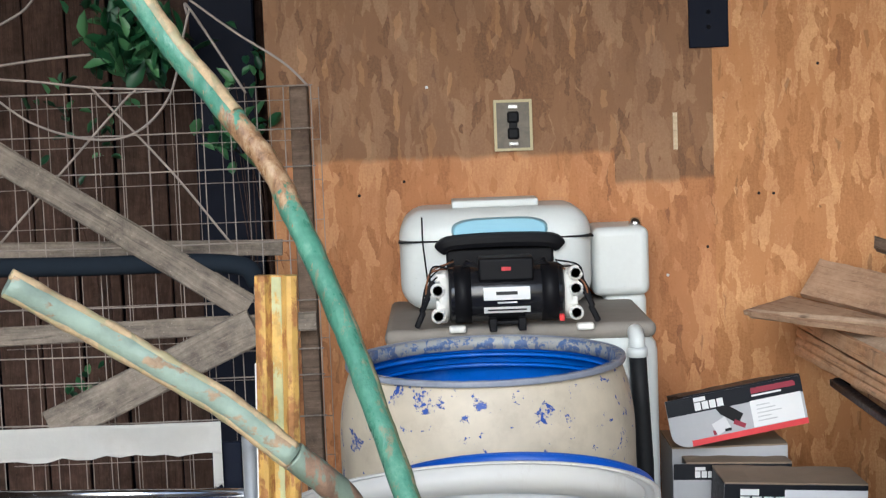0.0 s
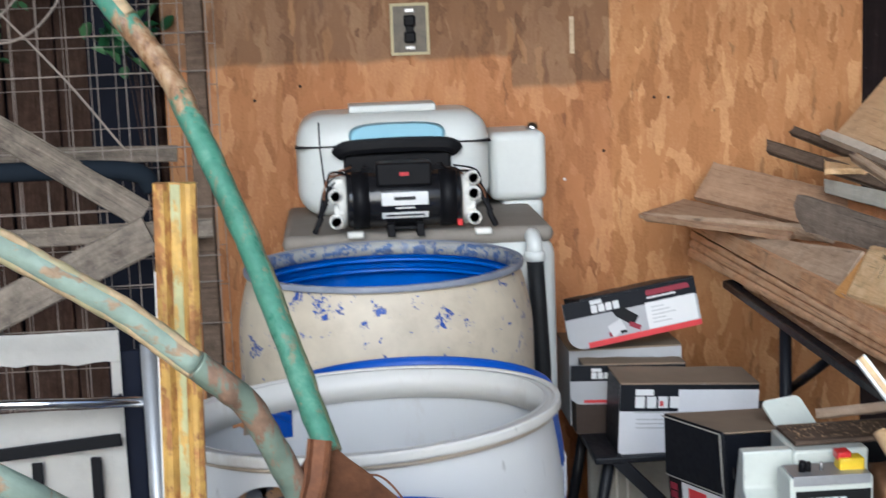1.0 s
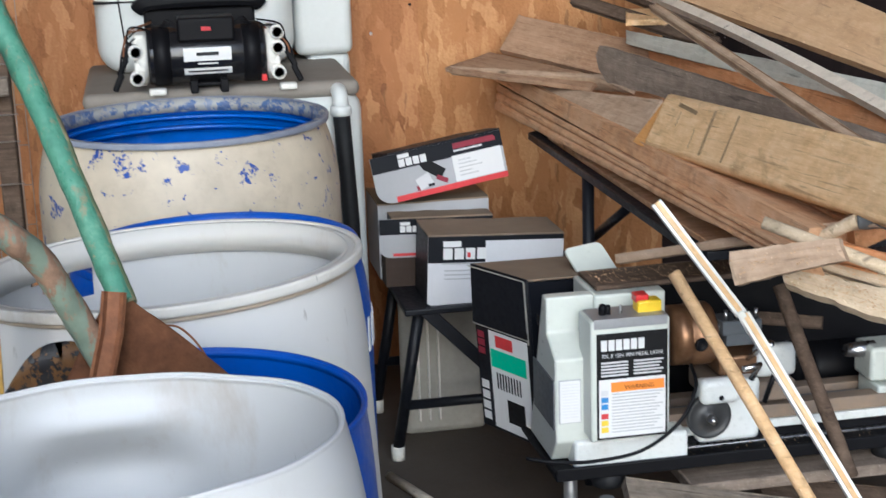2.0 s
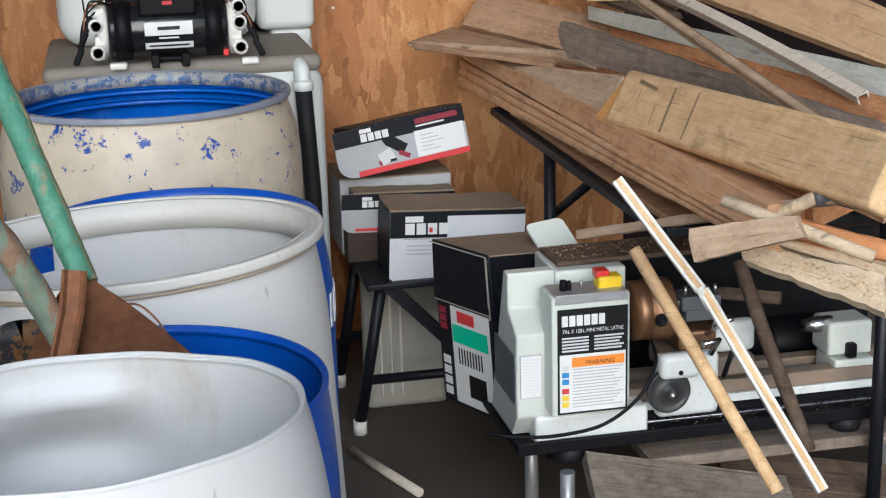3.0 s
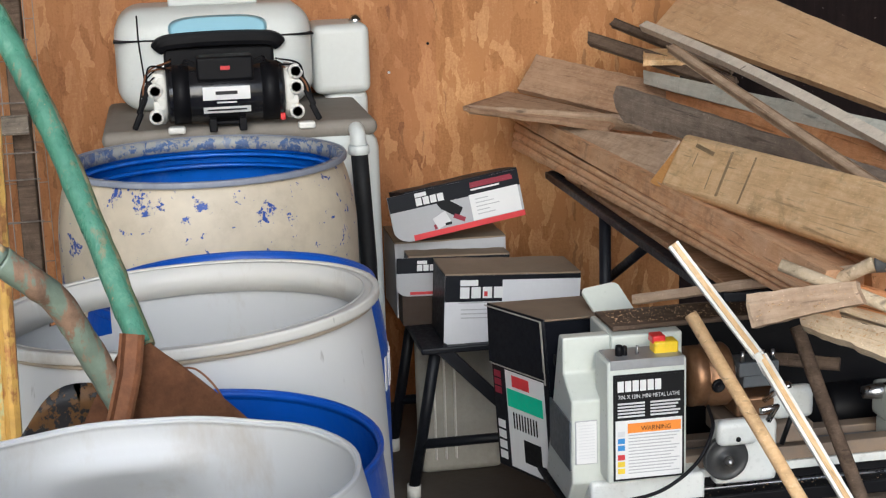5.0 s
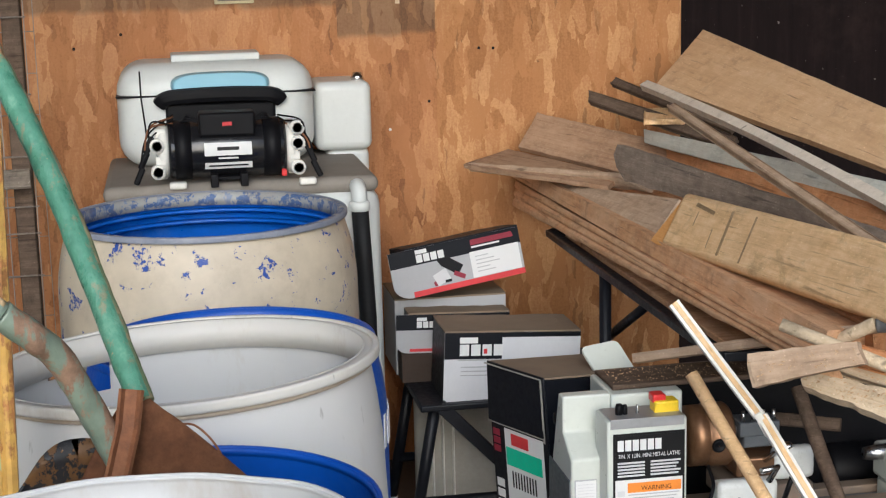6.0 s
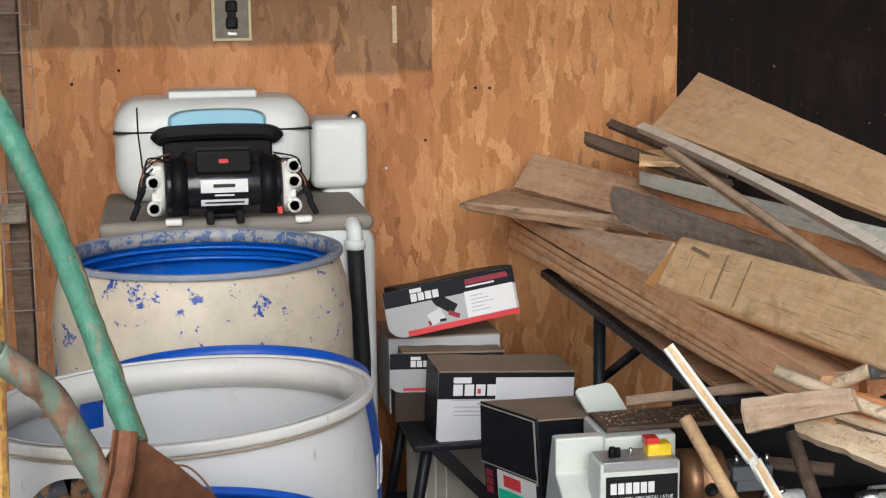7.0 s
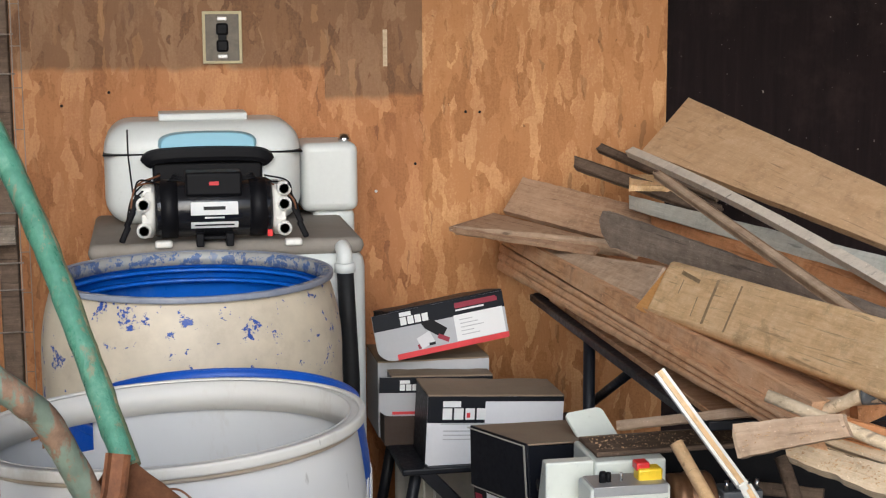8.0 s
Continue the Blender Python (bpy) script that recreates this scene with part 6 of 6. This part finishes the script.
# ---------------------------------------------------------------- small metal lathe on its tray
def lathe():
    yf = 2.55
    zb = 0.305
    g = thing("metal_lathe", (1.093, 2.7, zb), "small bench metal lathe, pale grey, dusty with sawdust", "lathe")
    X0, X1 = 0.698, 0.79
    ztop = 0.6237
    zs1, zs2, zs3 = 0.5553, 0.5208, 0.3595
    prof = [(2.66, ztop), (2.66, zs1), (2.60, zs2), (2.60, zs3), (2.64, zb + 0.006), (2.80, zb + 0.006), (2.69, ztop)]
    bm = bmesh.new()
    ends = [[bm.verts.new((x, y, z)) for y, z in prof] for x in (X0, X1)]
    bm.faces.new(list(reversed(ends[0])))
    bm.faces.new(ends[1])
    for k in range(7):
        bm.faces.new((ends[0][k], ends[0][(k + 1) % 7], ends[1][(k + 1) % 7], ends[1][k]))
    bmesh.ops.recalc_face_normals(bm, faces=bm.faces)
    bmesh.ops.bevel(bm, geom=bm.edges[:], offset=0.004, segments=2, affect="EDGES", profile=0.5)
    cover = part("gear_cover", bm, LATHE_PAINT, g, "", True)
    bm = bmesh.new()
    turned(bm, [(0.0005, 0), (0.011, 0), (0.011, 0.002), (0.0005, 0.002)], 18)
    bm.transform(Matrix.Translation((X0 - 0.001, 2.72, 0.5643)) @ Matrix.Rotation(radians(90), 4, "Y"))
    part("cover_hole", bm, BLACK, cover, "", True)
    bm = bmesh.new()
    box(bm, (X0 - 0.001, 2.68, 0.4311), (0.004, 0.15, 0.0965), bevel=0.001)
    part("side_patch", bm, LATHE_DARK, cover, "", True)
    bm = bmesh.new()
    box(bm, (0.7254, 2.5995, 0.4394), (0.0425, 0.003, 0.085), bevel=0.001)
    part("cover_label", bm, PRINT_GREY, cover, "", True)
    bm = bmesh.new()
    box(bm, (0.7254, 2.5985, 0.4394), (0.0386, 0.003, 0.0811))
    part("cover_label", bm, PAPER, cover, "", True)
    for k in range(12):
        bm = bmesh.new()
        box(bm, (0.7254, 2.5968, 0.4394 + 0.034 - 0.0058 * k), (0.0309, 0.0006, 0.0012))
        part("print_line", bm, PRINT_LIGHT, cover, "", True)
    # headstock behind the control box
    bm = bmesh.new()
    box(bm, (0.8593, 2.73, (ztop + zb) / 2 + 0.02), (0.1383, 0.15, ztop - zb - 0.045), bevel=0.005)
    part("headstock", bm, LATHE_PAINT, g, "", True)
    # control box
    cx0, cx1 = 0.7517, 0.9014
    cz0, cz1 = 0.3729, 0.6047
    bm = bmesh.new()
    box(bm, ((cx0 + cx1) / 2, yf + 0.04, (cz0 + cz1) / 2), (cx1 - cx0, 0.08, cz1 - cz0), bevel=0.005)
    ctl = part("control_box", bm, LATHE_PAINT, g, "", True)
    bm = bmesh.new()
    box(bm, ((cx0 + cx1) / 2, yf + 0.036, cz1 - 0.006), (cx1 - cx0 - 0.012, 0.0745, 0.018), bevel=0.001)
    part("top_plate", bm, GALV, ctl, "", True)
    lx0, lx1 = 0.7623, 0.8961
    lz0, lz1 = 0.3778, 0.5805
    M = Matrix.Translation(V(lx0, yf - 0.0003, lz0) - g.matrix_basis.translation)
    w, h = lx1 - lx0, lz1 - lz0
    slab("label_sheet", M, 0, 0, w, h, PRINT_BLACK, ctl)
    slab("label_sheet", M, w * 0.03, h * 0.02, w * 0.94, h * 0.55, PAPER, ctl, lift=0.0006)
    slab("label_sheet", M, w * 0.03, h * 0.58, w * 0.94, h * 0.40, PRINT_BLACK, ctl, lift=0.0006)
    for k in range(6):
        slab("logo_bar", M, w * (0.06 + 0.105 * k), h * 0.84, w * 0.085, h * 0.10, PAPER, ctl, lift=0.0012)
    T = M @ Matrix.Rotation(radians(90), 4, "X")
    lettering("print_text", "7IN. X 12IN. MINI METAL LATHE", w * 0.86, M @ Matrix.Translation((w * 0.5, -0.0022, h * 0.775)) @ Matrix.Rotation(radians(90), 4, "X"), PAPER, ctl, tall=1.3)
    for k in range(5):
        slab("print_line", M, w * 0.06, h * (0.72 - 0.03 * k), w * 0.38, h * 0.016, PRINT_LIGHT, ctl, lift=0.0012)
        slab("print_line", M, w * 0.52, h * (0.72 - 0.03 * k), w * (0.42 - 0.03 * (k % 3)), h * 0.016, PRINT_LIGHT, ctl, lift=0.0012)
    slab("print_band", M, w * 0.20, h * 0.45, w * 0.75, h * 0.09, PRINT_ORANGE, ctl, lift=0.0012)
    lettering("print_text", "WARNING", w * 0.42, M @ Matrix.Translation((w * 0.6, -0.0026, h * 0.468)) @ Matrix.Rotation(radians(90), 4, "X"), PRINT_BLACK, ctl)
    for k in range(13):
        slab("print_line", M, w * 0.21, h * (0.425 - 0.03 * k), w * (0.72 - 0.12 * (k * 5 % 4) / 3), h * 0.009, PRINT_GREY, ctl, lift=0.0012)
    for k in range(3):
        slab("print_shape", M, w * 0.06, h * (0.42 - 0.065 * k), w * 0.10, h * 0.05, PRINT_BLUE if k else PRINT_LIGHT, ctl, lift=0.0012)
    for k in range(3):
        slab("print_shape", M, w * 0.06, h * (0.20 - 0.065 * k), w * 0.10, h * 0.05, PRINT_YELLOW if k else PRINT_RED, ctl, lift=0.0012)
    # switches
    bm = bmesh.new()
    box(bm, (0.8708, 2.59, 0.6119), (0.046, 0.034, 0.0326), bevel=0.004)
    sw = part("safety_switch", bm, YELLOW, ctl, "yellow safety switch with red button", True)
    bm = bmesh.new()
    box(bm, (0.8589, 2.595, 0.6304), (0.0249, 0.03, 0.016), bevel=0.003)
    part("red_button", bm, RED, ctl, "", True)
    for q, r, hh in (((0.7825, 2.58, 0.6048), 0.007, 0.022), ((0.7932, 2.58, 0.6049), 0.005, 0.020), ((0.8168, 2.58, 0.6038), 0.003, 0.02)):
        bm = bmesh.new()
        turned(bm, [(0.0004, 0), (r, 0), (r, hh * 0.7), (r * 0.8, hh), (0.0004, hh)], 16, q)
        part("knob", bm, BLACK if r > 0.004 else STEEL, ctl, "", True)
    # chuck
    cc = Vector((0.9752, 2.68, 0.5226))
    rot = Matrix.Rotation(radians(90), 4, "Y")
    bm = bmesh.new()
    turned(bm, [(0.001, -0.03), (0.058, -0.03), (0.058, -0.004), (0.056, -0.002), (0.056, 0.001), (0.0605, 0.004), (0.0605, 0.042), (0.056, 0.048), (0.001, 0.048)], 36)
    bm.transform(Matrix.Translation(cc) @ rot)
    chuck = part("chuck", bm, STEEL_RUST, g, "rusty brown steel chuck", True)
    bm = bmesh.new()
    turned(bm, [(0.0005, 0.002), (0.006, 0.002), (0.008, 0.004), (0.010, 0.0), (0.0005, 0.0)], 16)
    bm.transform(Matrix.Translation(cc + V(0.012, -0.060, -0.004)) @ Matrix.Scale(1.35, 4) @ Matrix.Rotation(radians(90), 4, "X"))
    part("key_hole", bm, BLACK, chuck, "", True)
    for k in range(3):
        a = radians(120 * k + 30)
        bm = bmesh.new()
        box(bm, cc + V(0.06, 0.03 * math.cos(a), 0.03 * math.sin(a)), (0.03, 0.014, 0.014), bevel=0.002)
        part("chuck_jaw", bm, STEEL, chuck, "", True)
    # bed
    bx0, bx1 = X1, X1 + 0.72
    zr = 0.3575
    for nm, y, z, sy, sz, mt in (
        ("bed_way", 2.66, 0.362, 0.035, 0.028, DUSTY_STEEL),
        ("bed_way", 2.76, zr, 0.035, 0.022, DUSTY_STEEL),
        ("bed_side", 2.655, 0.3385, 0.030, 0.017, LATHE_WHITE),
        ("bed_side", 2.662, 0.319, 0.022, 0.022, BLACK),
        ("lead_screw", 2.646, 0.3055, 0.012, 0.006, STEEL),
        ("bed_side", 2.660, 0.2955, 0.018, 0.012, BLACK),
        ("rack_bar", 2.648, 0.2852, 0.014, 0.004, LATHE_WHITE),
        ("bed_core", 2.72, zr - 0.04, 0.10, 0.07, LATHE_DARK),
    ):
        bm = bmesh.new()
        box(bm, ((bx0 + bx1) / 2, y, z), (bx1 - bx0, sy, sz), bevel=0.002)
        part(nm, bm, mt, g, "", True)
    bm = bmesh.new()
    box(bm, (0.842, 2.675, zb + 0.0285), (0.222, 0.17, 0.057), bevel=0.008, seg=3)
    part("bed_foot", bm, LATHE_WHITE, g, "", True)
    for xa, xb in ((1.3551, 1.3551 + 0.14),):
        bm = bmesh.new()
        box(bm, ((xa + xb) / 2, 2.70, (zb + zr - 0.075) / 2 + 0.006), (xb - xa, 0.13, zr - 0.075 - zb + 0.012), bevel=0.008)
        part("bed_foot", bm, LATHE_WHITE, g, "", True)
    # carriage, apron and hand wheel
    ax = 1.0228
    bm = bmesh.new()
    box(bm, (ax + 0.016, 2.622, 0.387), (0.125, 0.035, 0.125), bevel=0.012, seg=3)
    apron = part("apron", bm, LATHE_WHITE, g, "", True)
    hc = Vector((0.990, 2.585, 0.3885))
    bm = bmesh.new()
    turned(bm, [(0.0005, 0.012), (0.012, 0.012), (0.014, 0.004), (0.036, 0.002), (0.040, 0.006), (0.043, 0.004), (0.043, -0.008), (0.0005, -0.008)], 32)
    bm.transform(Matrix.Translation(hc) @ Matrix.Rotation(radians(90), 4, "X"))
    wheel = part("hand_wheel", bm, WHEEL_DARK, g, "dark grey hand wheel", True)
    bm = bmesh.new()
    turned(bm, [(0.0005, 0.02), (0.007, 0.018), (0.009, 0.0), (0.0005, 0.0)], 16)
    bm.transform(Matrix.Translation(hc + V(0, -0.01, 0)) @ Matrix.Rotation(radians(90), 4, "X"))
    part("wheel_hub", bm, STEEL, wheel, "", True)
    bm = bmesh.new()
    box(bm, (1.008, 2.578, 0.441), (0.080, 0.028, 0.050), bevel=0.013, seg=4)
    lobe = part("wheel_shield", bm, LATHE_WHITE, g, "white casting over the hand wheel", True)
    bm = bmesh.new()
    turned(bm, [(0.0004, 0.003), (0.0045, 0.002), (0.005, 0.0), (0.0004, 0.0)], 12)
    bm.transform(Matrix.Translation((1.006, 2.563, 0.431)) @ Matrix.Rotation(radians(90), 4, "X"))
    part("screw", bm, BLACK, lobe, "", True)
    bm = bmesh.new()
    box(bm, (1.0912, 2.68, 0.415), (0.1679, 0.14, 0.0395), bevel=0.006)
    part("saddle", bm, DUSTY_STEEL, g, "", True)
    bm = bmesh.new()
    box(bm, (1.0962, 2.67, 0.4667), (0.1383, 0.08, 0.0395), bevel=0.006)
    part("cross_slide", bm, STEEL_RUST, g, "", True)
    bm = bmesh.new()
    box(bm, (1.1401, 2.64, 0.4689), (0.0833, 0.03, 0.0637), bevel=0.012, seg=3)
    part("compound_rest", bm, LATHE_WHITE, g, "", True)
    tp = Vector((1.0717, 2.66, 0.549))
    bm = bmesh.new()
    box(bm, tp + V(0, 0, -0.008), (0.079, 0.06, 0.028), bevel=0.003)
    box(bm, tp + V(0.0, 0, -0.03), (0.0593, 0.05, 0.03), bevel=0.003)
    post = part("tool_post", bm, LATHE_DARK, g, "", True)
    for k in range(4):
        bm = bmesh.new()
        turned(bm, [(0.0004, 0), (0.004, 0), (0.004, 0.02), (0.0004, 0.02)], 8, tp + V(-0.03 + 0.02 * k, -0.02, 0.006))
        part("clamp_screw", bm, STEEL, post, "", True)
    bm = bmesh.new()
    tube(bm, [tp + V(0.01, -0.03, -0.07), tp + V(0.03, -0.06, -0.04), tp + V(0.045, -0.07, -0.03)], 0.0055, 10)
    part("lever", bm, CHROME, g, "", True)
    bm = bmesh.new()
    tube(bm, [(1.0704, 2.58, 0.4561), (1.0826, 2.57, 0.4863), (1.0473, 2.56, 0.4842)], 0.006, 10)
    part("ball_crank", bm, CHROME, g, "", True)
    bm = bmesh.new()
    tube(bm, [(1.0975, 2.58, 0.4081), (1.1145, 2.57, 0.472)], 0.005, 10)
    part("lever", bm, BLACK, g, "", True)
    # tailstock
    tx = 1.3984
    bm = bmesh.new()
    box(bm, (tx, 2.70, 0.4285), (0.0945, 0.08, 0.0697), bevel=0.008)
    box(bm, (tx + 0.004, 2.69, 0.3687), (0.0846, 0.09, 0.0418), bevel=0.005)
    box(bm, (tx - 0.004, 2.655, 0.3628), (0.084, 0.02, 0.0178), bevel=0.003)
    ts = part("tailstock", bm, LATHE_PAINT, g, "", True)
    bm = bmesh.new()
    box(bm, (tx - 0.002, 2.655, 0.4068), (0.02, 0.02, 0.03), bevel=0.004)
    part("clamp_nut", bm, BLACK, ts, "", True)
    bm = bmesh.new()
    turned(bm, [(0.0005, -0.03), (0.012, -0.03), (0.016, 0), (0.016, 0.03), (0.0005, 0.03)], 20)
    bm.transform(Matrix.Translation((1.345, 2.7, 0.4508)) @ rot)
    part("quill", bm, STEEL, ts, "", True)
    # motor, dark, behind
    bm = bmesh.new()
    turned(bm, [(0.001, -0.09), (0.05, -0.09), (0.055, -0.08), (0.055, 0.08), (0.05, 0.09), (0.001, 0.09)], 28)
    bm.transform(Matrix.Translation((1.4021, 2.88, 0.3586)) @ rot)
    part("motor", bm, BLACK, g, "", True)
    bm = bmesh.new()
    box(bm, (1.27, 2.885, 0.44), (0.56, 0.006, 0.30), bevel=0.002)
    part("splash_guard", bm, BLACK, g, "black sheet metal splash guard", True)
    # mains lead over the front
    bm = bmesh.new()
    tube(bm, curve_pts([(0.9597, 2.6, 0.4884), (0.9509, 2.55, 0.4617), (0.9137, 2.53, 0.4063), (0.8431, 2.53, 0.3583), (0.7512, 2.53, 0.3463), (0.6764, 2.53, 0.3525), (0.6285, 2.55, 0.3576)], 8), 0.0035, 8)
    part("mains_lead", bm, BLACK, g, "", True)
    # chip tray
    t0 = 0.6925
    bm = bmesh.new()
    box(bm, (t0 + 0.48, 2.735, zb - 0.008), (0.96, 0.31, 0.016), bevel=0.005)
    box(bm, (t0 + 0.48, 2.582, zb - 0.002), (0.96, 0.008, 0.026), bevel=0.003)
    part("chip_tray", bm, BLACK, g, "black chip tray", True)
    for q in (0.8034, 1.3715):
        bm = bmesh.new()
        turned(bm, [(0.0005, -0.045), (0.03, -0.045), (0.033, -0.035), (0.033, -0.012), (0.0005, -0.012)], 20, (q, 2.62, zb))
        part("rubber_foot", bm, RUBBER, g, "", True)
    return zb, t0


ZB, LT0 = lathe()


def lathe_stand():
    """Low bench that carries the tray."""
    zt = ZB - 0.045
    g = thing("low_bench", (LT0 + 0.5, 2.7, 0), "low dark bench carrying the lathe", "bench")
    bm = bmesh.new()
    box(bm, (LT0 + 0.62, 2.74, zt - 0.012), (0.72, 0.34, 0.024), bevel=0.004)
    part("top", bm, WOOD_DARK, g, "", True)
    for x in (0.7954, LT0 + 0.9):
        for y in (2.60, 2.86):
            bm = bmesh.new()
            tube(bm, [(x, y, 0), (x, y, zt - 0.02)], 0.0145, 14)
            part("leg", bm, GALV, g, "", True)


lathe_stand()

plank("board", (0.8127, 2.52, 0.2558), (1.2097, 2.5, 0.1659), 0.13, 0.03, WOOD_OLD, "dusty plank stored under the lathe", up=(0.1, -0.35, 0.9), group="")
plank("board", (1.1094, 2.62, 0.1987), (1.4861, 2.62, 0.1174), 0.10, 0.03, WOOD_POST, "dark plank stored under the lathe", up=(0.1, -0.35, 0.9), group="")

# cream plate and dusty board behind the lathe
ztop_head = 0.6237
bm = bmesh.new()
a, b, c = Vector((0.8029, 2.92, 0.6442)), Vector((0.885, 2.94, 0.6493)), Vector((0.9216, 2.88, 0.5759))
back = (b - a).cross(c - b).normalized() * 0.006
back = back if back.y > 0 else -back
ends = [[bm.verts.new(p + k * back) for p in (a, b, c, a + c - b)] for k in (0, 1)]
bm.faces.new(ends[0])
bm.faces.new(ends[1][::-1])
for k in range(4):
    bm.faces.new((ends[0][k], ends[1][k], ends[1][(k + 1) % 4], ends[0][(k + 1) % 4]))
bmesh.ops.recalc_face_normals(bm, faces=bm.faces)
corners = [e for e in bm.edges if abs((e.verts[0].co - e.verts[1].co).length - 0.006) < 0.0005]
bmesh.ops.bevel(bm, geom=corners, offset=0.012, segments=4, affect="EDGES", profile=0.5)
solid("cover_plate", bm, LATHE_PAINT, "pale grey-green metal cover plate lying loose", "plate")
plank("board", (0.7991, 2.735, ztop_head + 0.004), (1.1202, 2.745, ztop_head + 0.004), 0.115, 0.010, WOOD_POST, "dark board strewn with sawdust on the lathe", up=(0, 0, 1), group="")
bm = bmesh.new()
tube(bm, [(0.4902, 3.3489, 0.012), (0.5977, 3.0741, 0.012)], 0.011, 12)
solid("white_stick", bm, WOOD_PALE, "pale round stick lying on the floor", "stick")


# ---------------------------------------------------------------- sawdust and shavings
def shavings():
    rnd = random.Random(21)
    bm = bmesh.new()

    def flake(p, size):
        m = Matrix.Translation(p) @ Euler((rnd.uniform(-0.5, 0.5), rnd.uniform(-0.5, 0.5), rnd.uniform(0, 6.28))).to_matrix().to_4x4()
        a, b = size * rnd.uniform(0.6, 1.6), size * rnd.uniform(0.3, 0.7)
        vs = [bm.verts.new(m @ V(*q)) for q in ((-a, -b, 0), (a, -b, 0.0008), (a, b, 0), (-a, b, 0.0008), (0, 0, 0.0016))]
        for k in range(4):
            bm.faces.new((vs[k], vs[(k + 1) % 4], vs[4]))
        bm.faces.new(vs[3::-1])

    zt = 0.6237
    for k in range(260):
        flake(V(rnd.uniform(0.8059, 1.112), rnd.uniform(2.69, 2.78), zt + 0.0102), rnd.choice((0.0007, 0.0010, 0.0017)))
    for k in range(160):
        flake(V(rnd.uniform(LT0 + 0.02, LT0 + 0.9), rnd.uniform(2.60, 2.64), ZB + 0.001), rnd.choice((0.0007, 0.0010, 0.0018)))
    for k in range(120):
        flake(V(rnd.uniform(0.9823, 1.446), rnd.uniform(2.645, 2.675), 0.3575 + 0.012), rnd.choice((0.0006, 0.001)))
    for a, b, up, wide, lift, n in (
        (Vector((0.9709, 2.21, 0.7675)), Vector((1.1332, 2.045, 0.729)), V(-0.5, -0.64, 0.63), 0.03, 0.001, 170),
        (Vector((1.0408, 2.24, 0.7759)), Vector((1.1817, 2.1, 0.739)), V(0, -1, 0.4), 0.024, 0.0165, 70),
        (Vector((0.8484, 2.13, 0.8077)), Vector((0.9761, 2.02, 0.8542)), V(-0.6, -0.6, 0.21), 0.025, 0.001, 50),
        (Vector((0.9626, 4.145, 0.8071)), Vector((1.0453, 2.22, 0.796)), V(-0.25, 0, 1), 0.035, 0.002, 120),
    ):
        turn = frame_along(a, b, up)
        for k in range(n):
            p = a + (b - a) * rnd.uniform(0.03, 0.97) + turn.to_3x3() @ V(0, rnd.uniform(-0.5, 0.5) * wide, lift)
            flake(p, rnd.choice((0.0008, 0.0014, 0.0024)))
    solid("sawdust", bm, WOOD_DUST, "pale sawdust and shavings strewn over lathe and lumber", "sawdust", kind="stuff")


shavings()
